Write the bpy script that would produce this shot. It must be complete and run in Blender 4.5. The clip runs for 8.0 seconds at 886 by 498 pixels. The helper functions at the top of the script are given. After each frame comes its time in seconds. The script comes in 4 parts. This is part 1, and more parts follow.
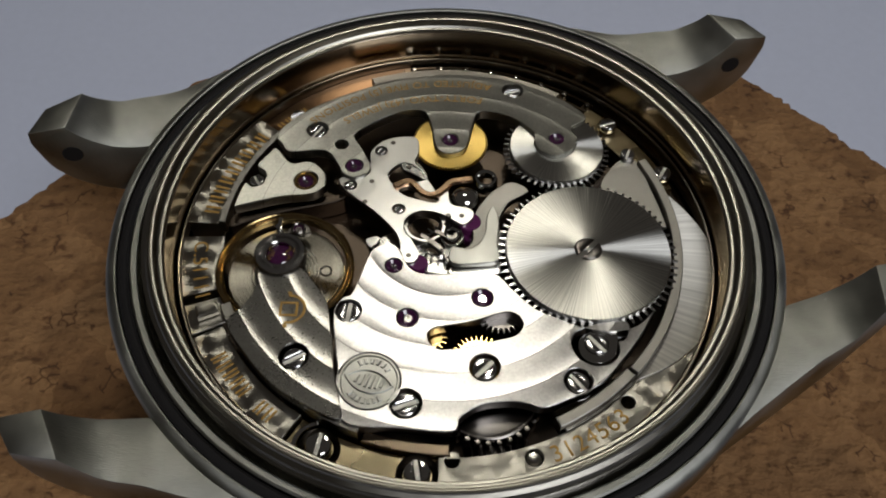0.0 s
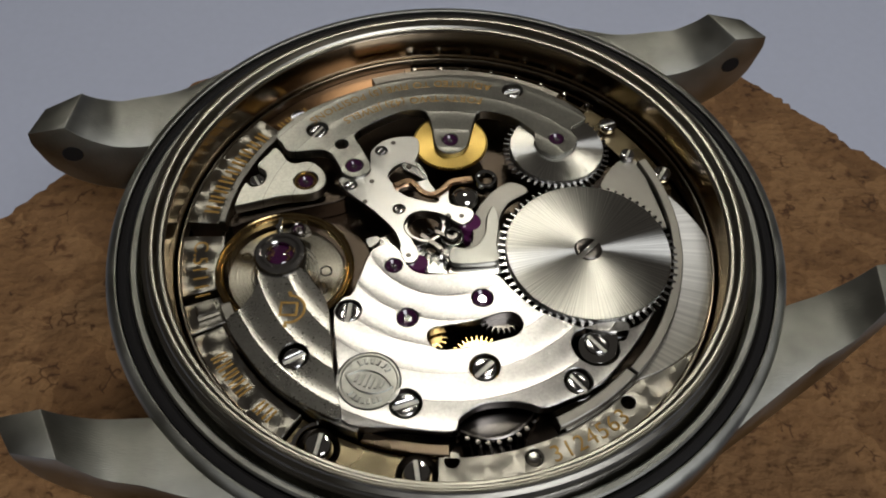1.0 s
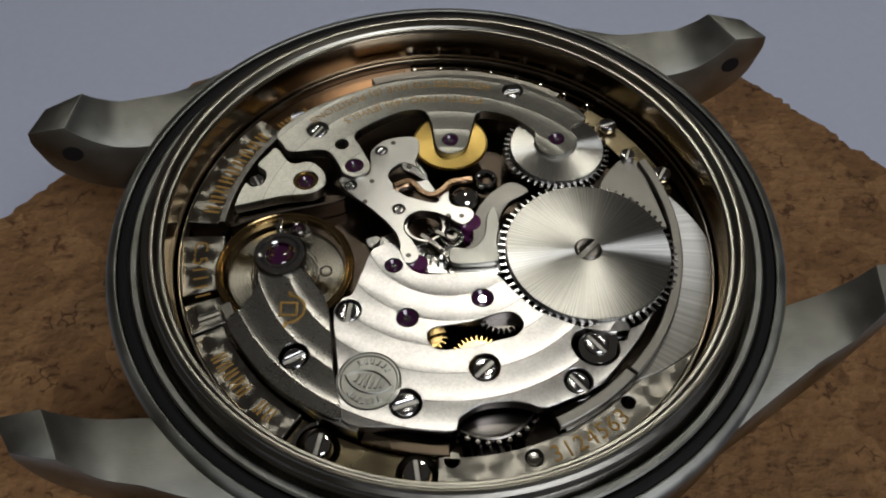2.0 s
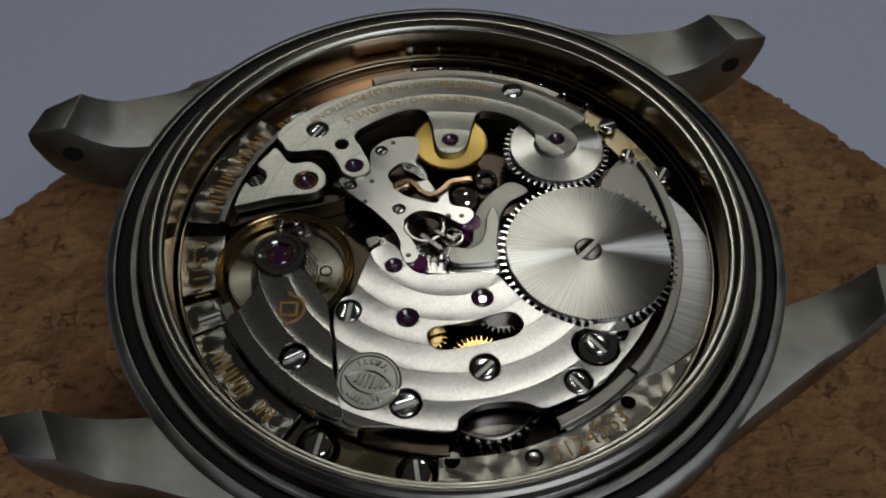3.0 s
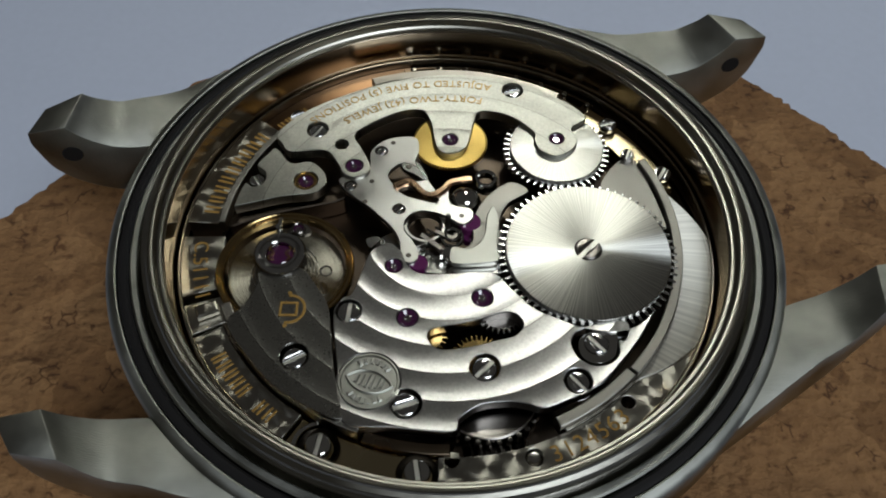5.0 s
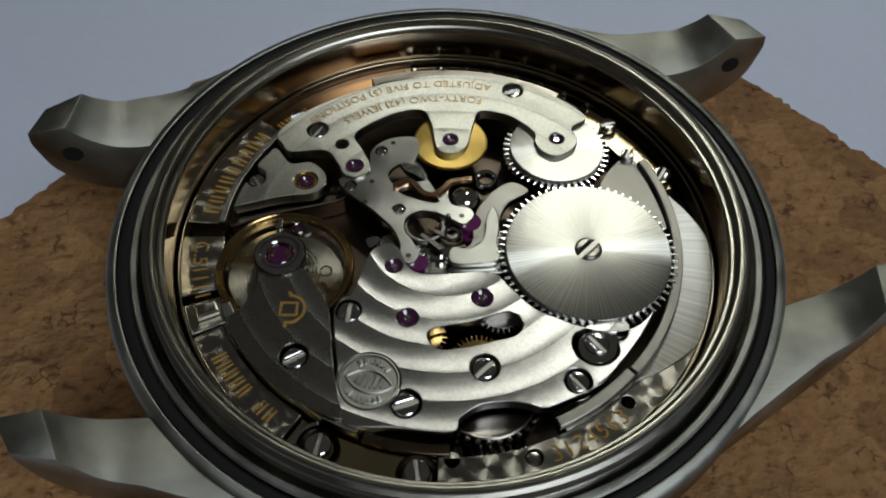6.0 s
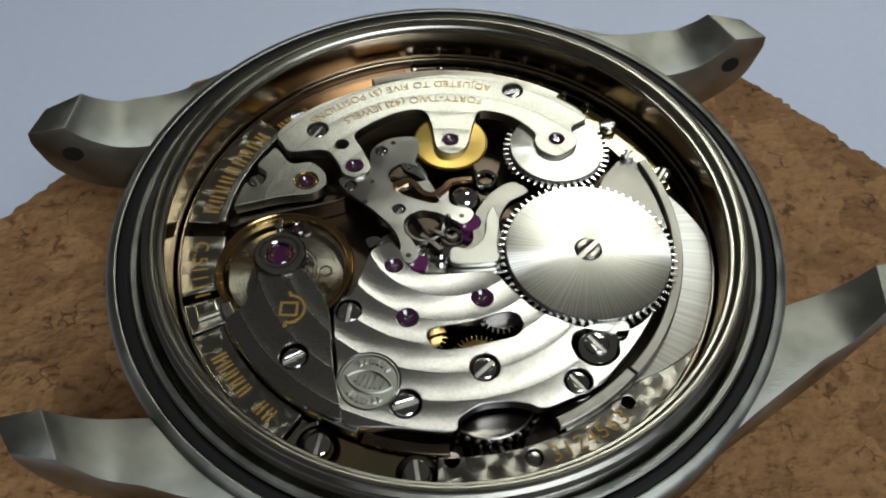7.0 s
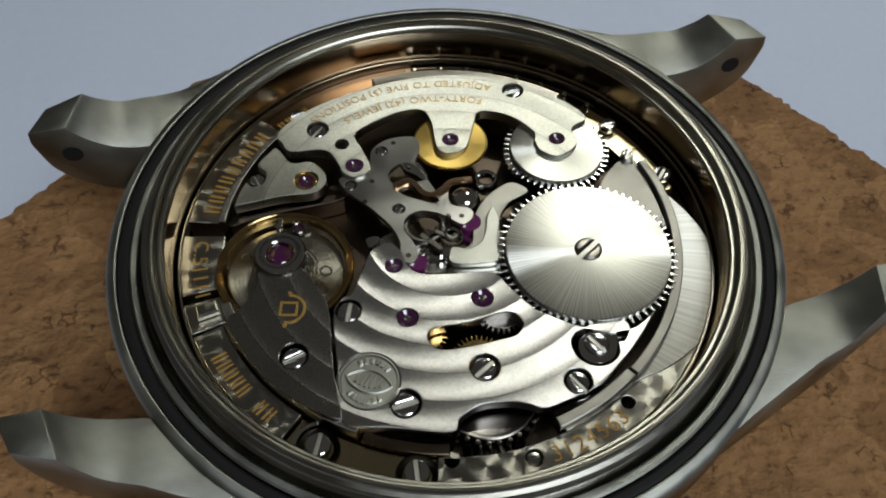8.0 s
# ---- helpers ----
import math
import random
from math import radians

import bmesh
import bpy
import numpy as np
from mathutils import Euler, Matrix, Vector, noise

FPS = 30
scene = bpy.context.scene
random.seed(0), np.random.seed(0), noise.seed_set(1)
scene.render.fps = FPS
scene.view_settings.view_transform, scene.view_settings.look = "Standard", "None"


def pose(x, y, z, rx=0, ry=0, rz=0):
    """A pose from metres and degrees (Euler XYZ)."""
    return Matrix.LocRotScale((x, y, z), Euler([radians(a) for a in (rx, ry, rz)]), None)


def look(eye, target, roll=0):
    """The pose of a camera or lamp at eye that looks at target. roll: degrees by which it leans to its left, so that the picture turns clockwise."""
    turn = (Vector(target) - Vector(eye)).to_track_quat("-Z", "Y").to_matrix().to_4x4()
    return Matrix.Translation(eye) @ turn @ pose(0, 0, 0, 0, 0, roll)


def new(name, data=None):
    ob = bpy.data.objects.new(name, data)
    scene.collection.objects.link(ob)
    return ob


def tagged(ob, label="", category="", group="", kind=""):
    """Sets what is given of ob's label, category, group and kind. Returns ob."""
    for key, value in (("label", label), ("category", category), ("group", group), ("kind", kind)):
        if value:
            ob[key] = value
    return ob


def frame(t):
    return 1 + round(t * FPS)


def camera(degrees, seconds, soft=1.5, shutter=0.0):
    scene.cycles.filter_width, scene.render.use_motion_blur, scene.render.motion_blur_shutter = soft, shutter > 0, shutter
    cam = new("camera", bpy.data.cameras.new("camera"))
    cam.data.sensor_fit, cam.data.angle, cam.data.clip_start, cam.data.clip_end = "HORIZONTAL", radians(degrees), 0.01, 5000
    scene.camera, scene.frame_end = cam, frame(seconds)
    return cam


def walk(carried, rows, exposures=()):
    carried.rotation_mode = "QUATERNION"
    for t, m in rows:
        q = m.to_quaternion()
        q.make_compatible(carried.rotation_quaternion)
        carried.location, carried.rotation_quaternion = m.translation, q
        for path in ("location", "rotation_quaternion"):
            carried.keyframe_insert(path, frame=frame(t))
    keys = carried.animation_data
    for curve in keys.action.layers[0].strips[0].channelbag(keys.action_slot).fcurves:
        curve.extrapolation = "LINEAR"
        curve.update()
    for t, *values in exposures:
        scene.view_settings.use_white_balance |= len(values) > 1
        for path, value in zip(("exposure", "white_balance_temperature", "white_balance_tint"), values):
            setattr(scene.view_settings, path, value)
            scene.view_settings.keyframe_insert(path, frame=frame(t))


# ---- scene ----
# All lengths below are in millimetres and become metres in part(); z = 0 is the seat of the case back.
MM = 0.001
cam = camera(55.520, 8.0, soft=1.95, shutter=0.5)
EYE = Vector((-0.215, -32.815, 41.341)) * MM
AIM = Vector((-0.215, -3.228, 1.035)) * MM
STAND = look(EYE, AIM, 1.075)
walk(cam, [(0.0, STAND), (8.0, STAND)],
     exposures=[(0.0, 0.83, 6600, 11), (1.0, 0.88, 6650, 11), (1.5, 0.82, 6450, 12), (2.2, 0.6, 6450, 11), (3.0, 0.12, 6250, 10), (3.5, 0.62, 6200, 9), (4.0, 0.56, 6200, 9),
                (4.5, 0.92, 6150, 6), (5.2, 1.0, 6200, 5), (6.0, 0.9, 6250, 4), (6.5, 1.4, 6250, 4), (7.0, 1.38, 6250, 4), (8.0, 1.32, 6300, 4)])

# ---- world: a dim room ----
world = bpy.data.worlds.new("dim_room")
scene.world = world
world.use_nodes = True
world.node_tree.nodes["Background"].inputs[0].default_value = (1.0, 0.92, 0.84, 1)
world.node_tree.nodes["Background"].inputs[1].default_value = 0.022

# the room's soft ceiling light, high over the table
sky = new("ceiling_light", bpy.data.lights.new("ceiling_light", "AREA"))
sky.data.shape, sky.data.size, sky.data.energy, sky.data.color = "DISK", 0.6, 4.4, (0.92, 0.95, 1.0)
sky.matrix_world = look((0.45, -0.65, 1.1), (0, 0, 0))

# the hand lamp: brightness and way
LAMP_GLOW = 46.0
LAMP_PATH = [(0.0, (13, 167, 286), (0, 0, 0)), (1.0, (15, 172, 290), (0, 0, 0)), (1.5, (21, 190, 308), (0, 0, 0)), (2.2, (28, 195, 300), (5, 0, 0)),
             (3.0, (33, 195, 280), (8, 5, 0)), (3.5, (35, 207, 273), (10, 10, 0)), (4.5, (41, 232, 257), (20, 20, 0)), (5.2, (48, 220, 243), (35, 35, -10)),
             (6.0, (59, 208, 234), (48, 42, -15)), (6.5, (60, 203, 227), (48, 42, -15)), (7.0, (62, 200, 227), (48, 42, -15)),
             (7.5, (66, 201, 231), (48, 42, -15)), (8.0, (72, 208, 244), (48, 42, -15))]

# ---- heights ----
Z_BRIDGE, Z_PLATE, Z_DEEP = -1.0, -1.9, -3.6
Z_CORK, Z_TABLE = -11.0, -29.0
TURN = radians(12.4)


# ---- materials ----
def node_material(name):
    m = bpy.data.materials.new(name)
    m.use_nodes = True
    return m, m.node_tree.nodes, m.node_tree.links, m.node_tree.nodes["Principled BSDF"]


def ramp(nodes, links, source, stops):
    r = nodes.new("ShaderNodeValToRGB")
    while len(r.color_ramp.elements) < len(stops):
        r.color_ramp.elements.new(0.5)
    for e, (p, c) in zip(r.color_ramp.elements, stops):
        e.position, e.color = p, (*c, 1)
    links.new(source, r.inputs[0])
    return r.outputs[0]


def math_node(nodes, links, op, a, b=0.0, c=0.0):
    n = nodes.new("ShaderNodeMath")
    n.operation = op
    for i, v in enumerate((a, b, c)):
        if isinstance(v, (int, float)):
            n.inputs[i].default_value = v
        else:
            links.new(v, n.inputs[i])
    return n.outputs[0]


def noise_node(nodes, links, coords, scale, detail=3.0):
    n = nodes.new("ShaderNodeTexNoise")
    n.inputs["Scale"].default_value, n.inputs["Detail"].default_value = scale, detail
    links.new(coords, n.inputs["Vector"])
    return n.outputs[0]


def coordinates(nodes, links, stretch=(1, 1, 1), turn=0.0):
    tc = nodes.new("ShaderNodeTexCoord")
    mp = nodes.new("ShaderNodeMapping")
    mp.inputs["Scale"].default_value = stretch
    mp.inputs["Rotation"].default_value = (0, 0, turn)
    links.new(tc.outputs["Object"], mp.inputs[0])
    return mp.outputs[0]


def add_bump(nodes, links, bsdf, height, strength, distance):
    b = nodes.new("ShaderNodeBump")
    b.inputs["Strength"].default_value, b.inputs["Distance"].default_value = strength, distance
    links.new(height, b.inputs["Height"])
    links.new(b.outputs[0], bsdf.inputs["Normal"])
    return b


def gloss(m, nodes, links):
    """Swaps the standard shader for plain metal gloss with short tails."""
    nodes.remove(nodes["Principled BSDF"])
    g = nodes.new("ShaderNodeBsdfAnisotropic")
    g.distribution = "BECKMANN"
    links.new(g.outputs[0], nodes["Material Output"].inputs[0])
    return g


def metal(name, colour, rough, grain=0.15, scale=4000.0, stretch=(1, 1, 1), turn=0.0, blotch=0.12):
    """Worked metal: brushed or grained relief and uneven gloss."""
    m, nodes, links, _ = node_material(name)
    bsdf = gloss(m, nodes, links)
    fine = noise_node(nodes, links, coordinates(nodes, links, stretch, turn), scale)
    wide = noise_node(nodes, links, coordinates(nodes, links), 300.0)
    dark = [c * (1 - blotch) for c in colour]
    links.new(ramp(nodes, links, wide, [(0.3, dark), (0.7, colour)]), bsdf.inputs["Color"])
    links.new(math_node(nodes, links, "MULTIPLY_ADD", wide, rough * 0.6, rough * 0.7), bsdf.inputs["Roughness"])
    if grain:
        add_bump(nodes, links, bsdf, fine, grain, 0.00002)
    return m


def sunray(name, colour, rough=0.28, depth=1.0, stretch=0.7):
    """Flat steel brushed outwards from the axis: gloss stretched across the scratches."""
    m, nodes, links, _ = node_material(name)
    bsdf = gloss(m, nodes, links)
    bsdf.inputs["Roughness"].default_value = rough
    bsdf.inputs["Anisotropy"].default_value = stretch
    tc = nodes.new("ShaderNodeTexCoord")
    xyz = nodes.new("ShaderNodeSeparateXYZ")
    links.new(tc.outputs["Object"], xyz.inputs[0])
    out = nodes.new("ShaderNodeVectorMath")
    out.operation = "MULTIPLY"
    out.inputs[1].default_value = (1, 1, 0)
    links.new(tc.outputs["Object"], out.inputs[0])
    unit = nodes.new("ShaderNodeVectorMath")
    unit.operation = "NORMALIZE"
    links.new(out.outputs[0], unit.inputs[0])
    links.new(unit.outputs[0], bsdf.inputs["Tangent"])
    angle = math_node(nodes, links, "ARCTAN2", xyz.outputs[1], xyz.outputs[0])
    n = nodes.new("ShaderNodeTexNoise")
    n.noise_dimensions = "1D"
    n.inputs["Scale"].default_value, n.inputs["Detail"].default_value = 60.0, 9.0
    links.new(angle, n.inputs["W"])
    links.new(ramp(nodes, links, n.outputs[0], [(0.3, [c * (1 - 0.45 * depth) for c in colour]), (0.5, [c * (1 - 0.12 * depth) for c in colour]), (0.68, [min(1, c * (1 + 0.2 * depth)) for c in colour])]), bsdf.inputs["Color"])
    links.new(math_node(nodes, links, "MULTIPLY_ADD", n.outputs[0], 0.4 * depth, rough - 0.18 * depth), bsdf.inputs["Roughness"])
    return m


def striped(name, colour, rough, period, relief, phase=0.0, brush=0.0, lean=(-76.0, -35.0), stretch=0.46):
    """Circular stripes ground into a bridge round the centre. The tool's scratches lean across each stripe, from lean[0] degrees off
    the ring's direction at its inner edge to lean[1] at its outer edge."""
    m, nodes, links, _ = node_material(name)
    bsdf = gloss(m, nodes, links)
    tc = nodes.new("ShaderNodeTexCoord")
    xyz = nodes.new("ShaderNodeSeparateXYZ")
    links.new(tc.outputs["Object"], xyz.inputs[0])
    x2 = math_node(nodes, links, "MULTIPLY", xyz.outputs[0], xyz.outputs[0])
    r2 = math_node(nodes, links, "MULTIPLY_ADD", xyz.outputs[1], xyz.outputs[1], x2)
    r = math_node(nodes, links, "SQRT", r2)
    turns = math_node(nodes, links, "MULTIPLY_ADD", r, 1 / (period * MM), phase)
    f = math_node(nodes, links, "FRACT", turns)
    psi = math_node(nodes, links, "MULTIPLY_ADD", f, radians(lean[1] - lean[0]), radians(lean[0]))
    c, d = math_node(nodes, links, "COSINE", psi), math_node(nodes, links, "SINE", psi)
    along = nodes.new("ShaderNodeCombineXYZ")
    tx = math_node(nodes, links, "MULTIPLY_ADD", xyz.outputs[1], c, math_node(nodes, links, "MULTIPLY", xyz.outputs[0], d))
    links.new(math_node(nodes, links, "MULTIPLY", tx, -1.0), along.inputs[0])
    ty = math_node(nodes, links, "MULTIPLY", xyz.outputs[1], d)
    links.new(math_node(nodes, links, "SUBTRACT", math_node(nodes, links, "MULTIPLY", xyz.outputs[0], c), ty), along.inputs[1])
    unit = nodes.new("ShaderNodeVectorMath")
    unit.operation = "NORMALIZE"
    links.new(along.outputs[0], unit.inputs[0])
    links.new(unit.outputs[0], bsdf.inputs["Tangent"])
    bsdf.inputs["Anisotropy"].default_value = stretch
    arch = math_node(nodes, links, "POWER", f, 4.5)
    fine = noise_node(nodes, links, coordinates(nodes, links), 9000.0, 2.0)
    b1 = nodes.new("ShaderNodeBump")
    b1.inputs["Strength"].default_value, b1.inputs["Distance"].default_value = 0.03, 0.00002
    if brush:
        # fine straight scratches across the bridge
        tex = nodes.new("ShaderNodeTexCoord")
        across = nodes.new("ShaderNodeMapping")
        across.vector_type = "TEXTURE"
        across.inputs["Scale"].default_value = (16, 1, 1)
        across.inputs["Rotation"].default_value = (0, 0, radians(70))
        links.new(tex.outputs["Object"], across.inputs[0])
        fine = noise_node(nodes, links, across.outputs[0], 5200.0, 3.0)
        b1.inputs["Strength"].default_value = brush
        links.remove(bsdf.inputs["Tangent"].links[0])
        straight = nodes.new("ShaderNodeCombineXYZ")
        straight.inputs[0].default_value, straight.inputs[1].default_value = math.cos(radians(70)), math.sin(radians(70))
        links.new(straight.outputs[0], bsdf.inputs["Tangent"])
    links.new(fine, b1.inputs["Height"])
    b2 = nodes.new("ShaderNodeBump")
    b2.inputs["Strength"].default_value, b2.inputs["Distance"].default_value = 1.0, relief * MM
    links.new(arch, b2.inputs["Height"])
    links.new(b1.outputs[0], b2.inputs["Normal"])
    links.new(b2.outputs[0], bsdf.inputs["Normal"])
    wide = noise_node(nodes, links, coordinates(nodes, links), 500.0)
    speck = noise_node(nodes, links, coordinates(nodes, links), 6500.0, 3.0)
    both = math_node(nodes, links, "MULTIPLY_ADD", speck, 0.65, math_node(nodes, links, "MULTIPLY", wide, 0.35))
    tone = ramp(nodes, links, both, [(0.36, [c * 0.82 for c in colour]), (0.64, [min(1, c * 1.06) for c in colour])])
    # a fine engraved line parts the stripes
    line = ramp(nodes, links, f, [(0.0, (0.35, 0.34, 0.33)), (0.035, (1, 1, 1))])
    groove = nodes.new("ShaderNodeMix")
    groove.data_type, groove.blend_type = "RGBA", "MULTIPLY"
    groove.inputs[0].default_value = 1.0
    links.new(tone, groove.inputs[6])
    links.new(line, groove.inputs[7])
    links.new(groove.outputs[2], bsdf.inputs["Color"])
    links.new(math_node(nodes, links, "MULTIPLY_ADD", both, 0.07, rough - 0.035), bsdf.inputs["Roughness"])
    # the grain between the scratches scatters evenly
    grain = nodes.new("ShaderNodeBsdfAnisotropic")
    grain.distribution = "BECKMANN"
    grain.inputs["Roughness"].default_value = rough + 0.1
    links.new(bsdf.inputs["Color"].links[0].from_socket, grain.inputs["Color"])
    links.new(b2.outputs[0], grain.inputs["Normal"])
    mix = nodes.new("ShaderNodeMixShader")
    mix.inputs[0].default_value = 0.18
    links.new(bsdf.outputs[0], mix.inputs[1])
    links.new(grain.outputs[0], mix.inputs[2])
    links.new(mix.outputs[0], nodes["Material Output"].inputs[0])
    return m


def perlage(name, colour, rough):
    """Plate spotted with overlapping turned rings."""
    m, nodes, links, _ = node_material(name)
    bsdf = gloss(m, nodes, links)
    co = coordinates(nodes, links)
    v = nodes.new("ShaderNodeTexVoronoi")
    v.voronoi_dimensions = "2D"
    v.inputs["Scale"].default_value, v.inputs["Randomness"].default_value = 640.0, 0.55
    links.new(co, v.inputs["Vector"])
    # each spot is scratched round its own middle
    arm = nodes.new("ShaderNodeVectorMath")
    arm.operation = "SUBTRACT"
    links.new(co, arm.inputs[0])
    links.new(v.outputs["Position"], arm.inputs[1])
    xyz = nodes.new("ShaderNodeSeparateXYZ")
    links.new(arm.outputs[0], xyz.inputs[0])
    along = nodes.new("ShaderNodeCombineXYZ")
    links.new(math_node(nodes, links, "MULTIPLY", xyz.outputs[1], -1.0), along.inputs[0])
    links.new(xyz.outputs[0], along.inputs[1])
    unit = nodes.new("ShaderNodeVectorMath")
    unit.operation = "NORMALIZE"
    links.new(along.outputs[0], unit.inputs[0])
    links.new(unit.outputs[0], bsdf.inputs["Tangent"])
    bsdf.inputs["Anisotropy"].default_value = 0.4
    rings = math_node(nodes, links, "SINE", math_node(nodes, links, "MULTIPLY", v.outputs["Distance"], 60.0))
    soft = noise_node(nodes, links, co, 900.0, 2.0)
    add_bump(nodes, links, bsdf, math_node(nodes, links, "MULTIPLY_ADD", rings, 0.04, soft), 0.35, 0.00006)
    wide = noise_node(nodes, links, co, 400.0)
    links.new(ramp(nodes, links, wide, [(0.3, [c * 0.82 for c in colour]), (0.7, colour)]), bsdf.inputs["Color"])
    links.new(math_node(nodes, links, "MULTIPLY_ADD", wide, 0.15, rough - 0.07), bsdf.inputs["Roughness"])
    return m


def cork_material():
    m, nodes, links, bsdf = node_material("cork")
    co = coordinates(nodes, links)
    warp = nodes.new("ShaderNodeVectorMath")
    warp.operation = "ADD"
    wn = nodes.new("ShaderNodeTexNoise")
    wn.inputs["Scale"].default_value = 500.0
    links.new(co, wn.inputs["Vector"])
    sc = nodes.new("ShaderNodeVectorMath")
    sc.operation = "SCALE"
    sc.inputs[3].default_value = 0.0022
    links.new(wn.outputs[1], sc.inputs[0])
    links.new(co, warp.inputs[0])
    links.new(sc.outputs[0], warp.inputs[1])
    v = nodes.new("ShaderNodeTexVoronoi")
    v.inputs["Scale"].default_value = 260.0
    links.new(warp.outputs[0], v.inputs["Vector"])
    hue = nodes.new("ShaderNodeSeparateColor")
    links.new(v.outputs["Color"], hue.inputs[0])
    granules = ramp(nodes, links, hue.outputs[0], [(0.0, (0.19, 0.097, 0.038)), (0.55, (0.245, 0.130, 0.054)), (1.0, (0.30, 0.166, 0.072))])
    pits = noise_node(nodes, links, co, 1100.0, 8.0)
    cracks = noise_node(nodes, links, coordinates(nodes, links, (1.0, 2.2, 1.0), 0.6), 420.0, 5.0)
    seams = ramp(nodes, links, cracks, [(0.30, (0.48, 0.40, 0.34)), (0.36, (0.92, 0.9, 0.88)), (0.7, (1.12, 1.1, 1.06))])
    specks = ramp(nodes, links, pits, [(0.28, (0.42, 0.34, 0.28)), (0.40, (0.88, 0.86, 0.84)), (0.6, (1.0, 1.0, 1.0))])
    mix = nodes.new("ShaderNodeMix")
    mix.data_type, mix.blend_type = "RGBA", "MULTIPLY"
    mix.inputs[0].default_value = 1.0
    links.new(granules, mix.inputs[6])
    links.new(specks, mix.inputs[7])
    mix2 = nodes.new("ShaderNodeMix")
    mix2.data_type, mix2.blend_type = "RGBA", "MULTIPLY"
    mix2.inputs[0].default_value = 1.0
    links.new(mix.outputs[2], mix2.inputs[6])
    links.new(seams, mix2.inputs[7])
    edge = nodes.new("ShaderNodeTexVoronoi")
    edge.feature = "DISTANCE_TO_EDGE"
    edge.inputs["Scale"].default_value = 760.0
    links.new(warp.outputs[0], edge.inputs["Vector"])
    gate = ramp(nodes, links, noise_node(nodes, links, co, 420.0, 4.0), [(0.52, (1, 1, 1)), (0.62, (0, 0, 0))])
    wide = math_node(nodes, links, "ADD", edge.outputs["Distance"], math_node(nodes, links, "MULTIPLY", gate, 0.3))
    lines = ramp(nodes, links, wide, [(0.0, (0.30, 0.22, 0.16)), (0.05, (0.76, 0.72, 0.68)), (0.10, (1.05, 1.04, 1.02))])
    mix3 = nodes.new("ShaderNodeMix")
    mix3.data_type, mix3.blend_type = "RGBA", "MULTIPLY"
    mix3.inputs[0].default_value = 1.0
    links.new(mix2.outputs[2], mix3.inputs[6])
    links.new(lines, mix3.inputs[7])
    links.new(mix3.outputs[2], bsdf.inputs["Base Color"])
    bsdf.inputs["Roughness"].default_value = 0.9
    add_bump(nodes, links, bsdf, math_node(nodes, links, "MULTIPLY_ADD", cracks, 1.3, pits), 0.9, 0.0006)
    return m


def plain(name, colour, rough, bump=0.0, scale=500.0, metallic=0.0, spread=0.1):
    m, nodes, links, bsdf = node_material(name)
    n = noise_node(nodes, links, coordinates(nodes, links), scale)
    links.new(ramp(nodes, links, n, [(0.3, [c * (1 - spread) for c in colour]), (0.7, colour)]), bsdf.inputs["Base Color"])
    bsdf.inputs["Roughness"].default_value, bsdf.inputs["Metallic"].default_value = rough, metallic
    if bump:
        add_bump(nodes, links, bsdf, n, bump, 0.0001)
    return m


def ruby_material(name, colour):
    m, nodes, links, bsdf = node_material(name)
    bsdf.inputs["Base Color"].default_value = (*colour, 1)
    bsdf.inputs["Roughness"].default_value = 0.06
    bsdf.inputs["IOR"].default_value = 1.76
    bsdf.inputs["Transmission Weight"].default_value = 0.15
    return m


def glow_material():
    m, nodes, links, bsdf = node_material("lamp_glow")
    bsdf.inputs["Emission Color"].default_value = (1.0, 0.97, 0.85, 1)
    bsdf.inputs["Emission Strength"].default_value = LAMP_GLOW
    return m


STEEL_BRUSHED = metal("brushed_steel", (0.53, 0.535, 0.485), 0.55, 0.9, 2200.0, (1, 9, 1), -TURN, 0.4)
STEEL_LIP = metal("turned_steel", (0.43, 0.40, 0.355), 0.36, 0.2, 3000.0)
STEEL_POLISHED = metal("polished_steel", (0.60, 0.59, 0.56), 0.12, 0.06)
WALL = metal("warm_polished_steel", (0.60, 0.50, 0.37), 0.2, 0.3, 500.0, (1, 1, 0.3))
STEEL_GREY = metal("grained_steel", (0.55, 0.54, 0.51), 0.275, 0.25, 6000.0)
LEVER = metal("pale_grained_steel", (0.64, 0.63, 0.60), 0.315, 0.25, 6000.0)
BRIDGE = striped("striped_rhodium", (0.45, 0.44, 0.43), 0.29, 1.733, 0.03)
# same rhodium as BRIDGE, colour lowered to imitate the cock's dark reflections
BRIDGE_COCK = striped("cross_scratched_shaded_rhodium", (0.36, 0.35, 0.325), 0.28, 1.733, 0.04, 0.0, 0.0, (-118.0, -68.0), 0.48)
BRIDGE_GRAINED = striped("grained_striped_rhodium", (0.46, 0.455, 0.41), 0.39, 1.733, 0.03, 0.0, 0.4, (0.0, 0.0), 0.6)
PLATE = perlage("perlage_rhodium", (0.44, 0.42, 0.37), 0.37)
SUNRAY = sunray("sunray_steel", (0.70, 0.69, 0.64), 0.37)
SUNRAY_PLATE = sunray("sunray_plate_steel", (0.70, 0.68, 0.62), 0.54, 0.5, 0.45)
RING = metal("ring_steel", (0.38, 0.365, 0.335), 0.46, 0.2)
TURNED_PLATE = striped("turned_plate", (0.42, 0.395, 0.33), 0.38, 0.24, 0.007, 0.0, 0.0, (0.0, 0.0), 0.4)
MEDAL = metal("matt_medallion", (0.54, 0.54, 0.50), 0.42, 0.3, 6000.0)
GOLD_SUNRAY = sunray("sunray_gilt", (0.90, 0.62, 0.18), 0.43, 0.7, 0.45)
PALE_GILT = metal("pale_gilt", (0.60, 0.50, 0.31), 0.28, 0.3, 2000.0)
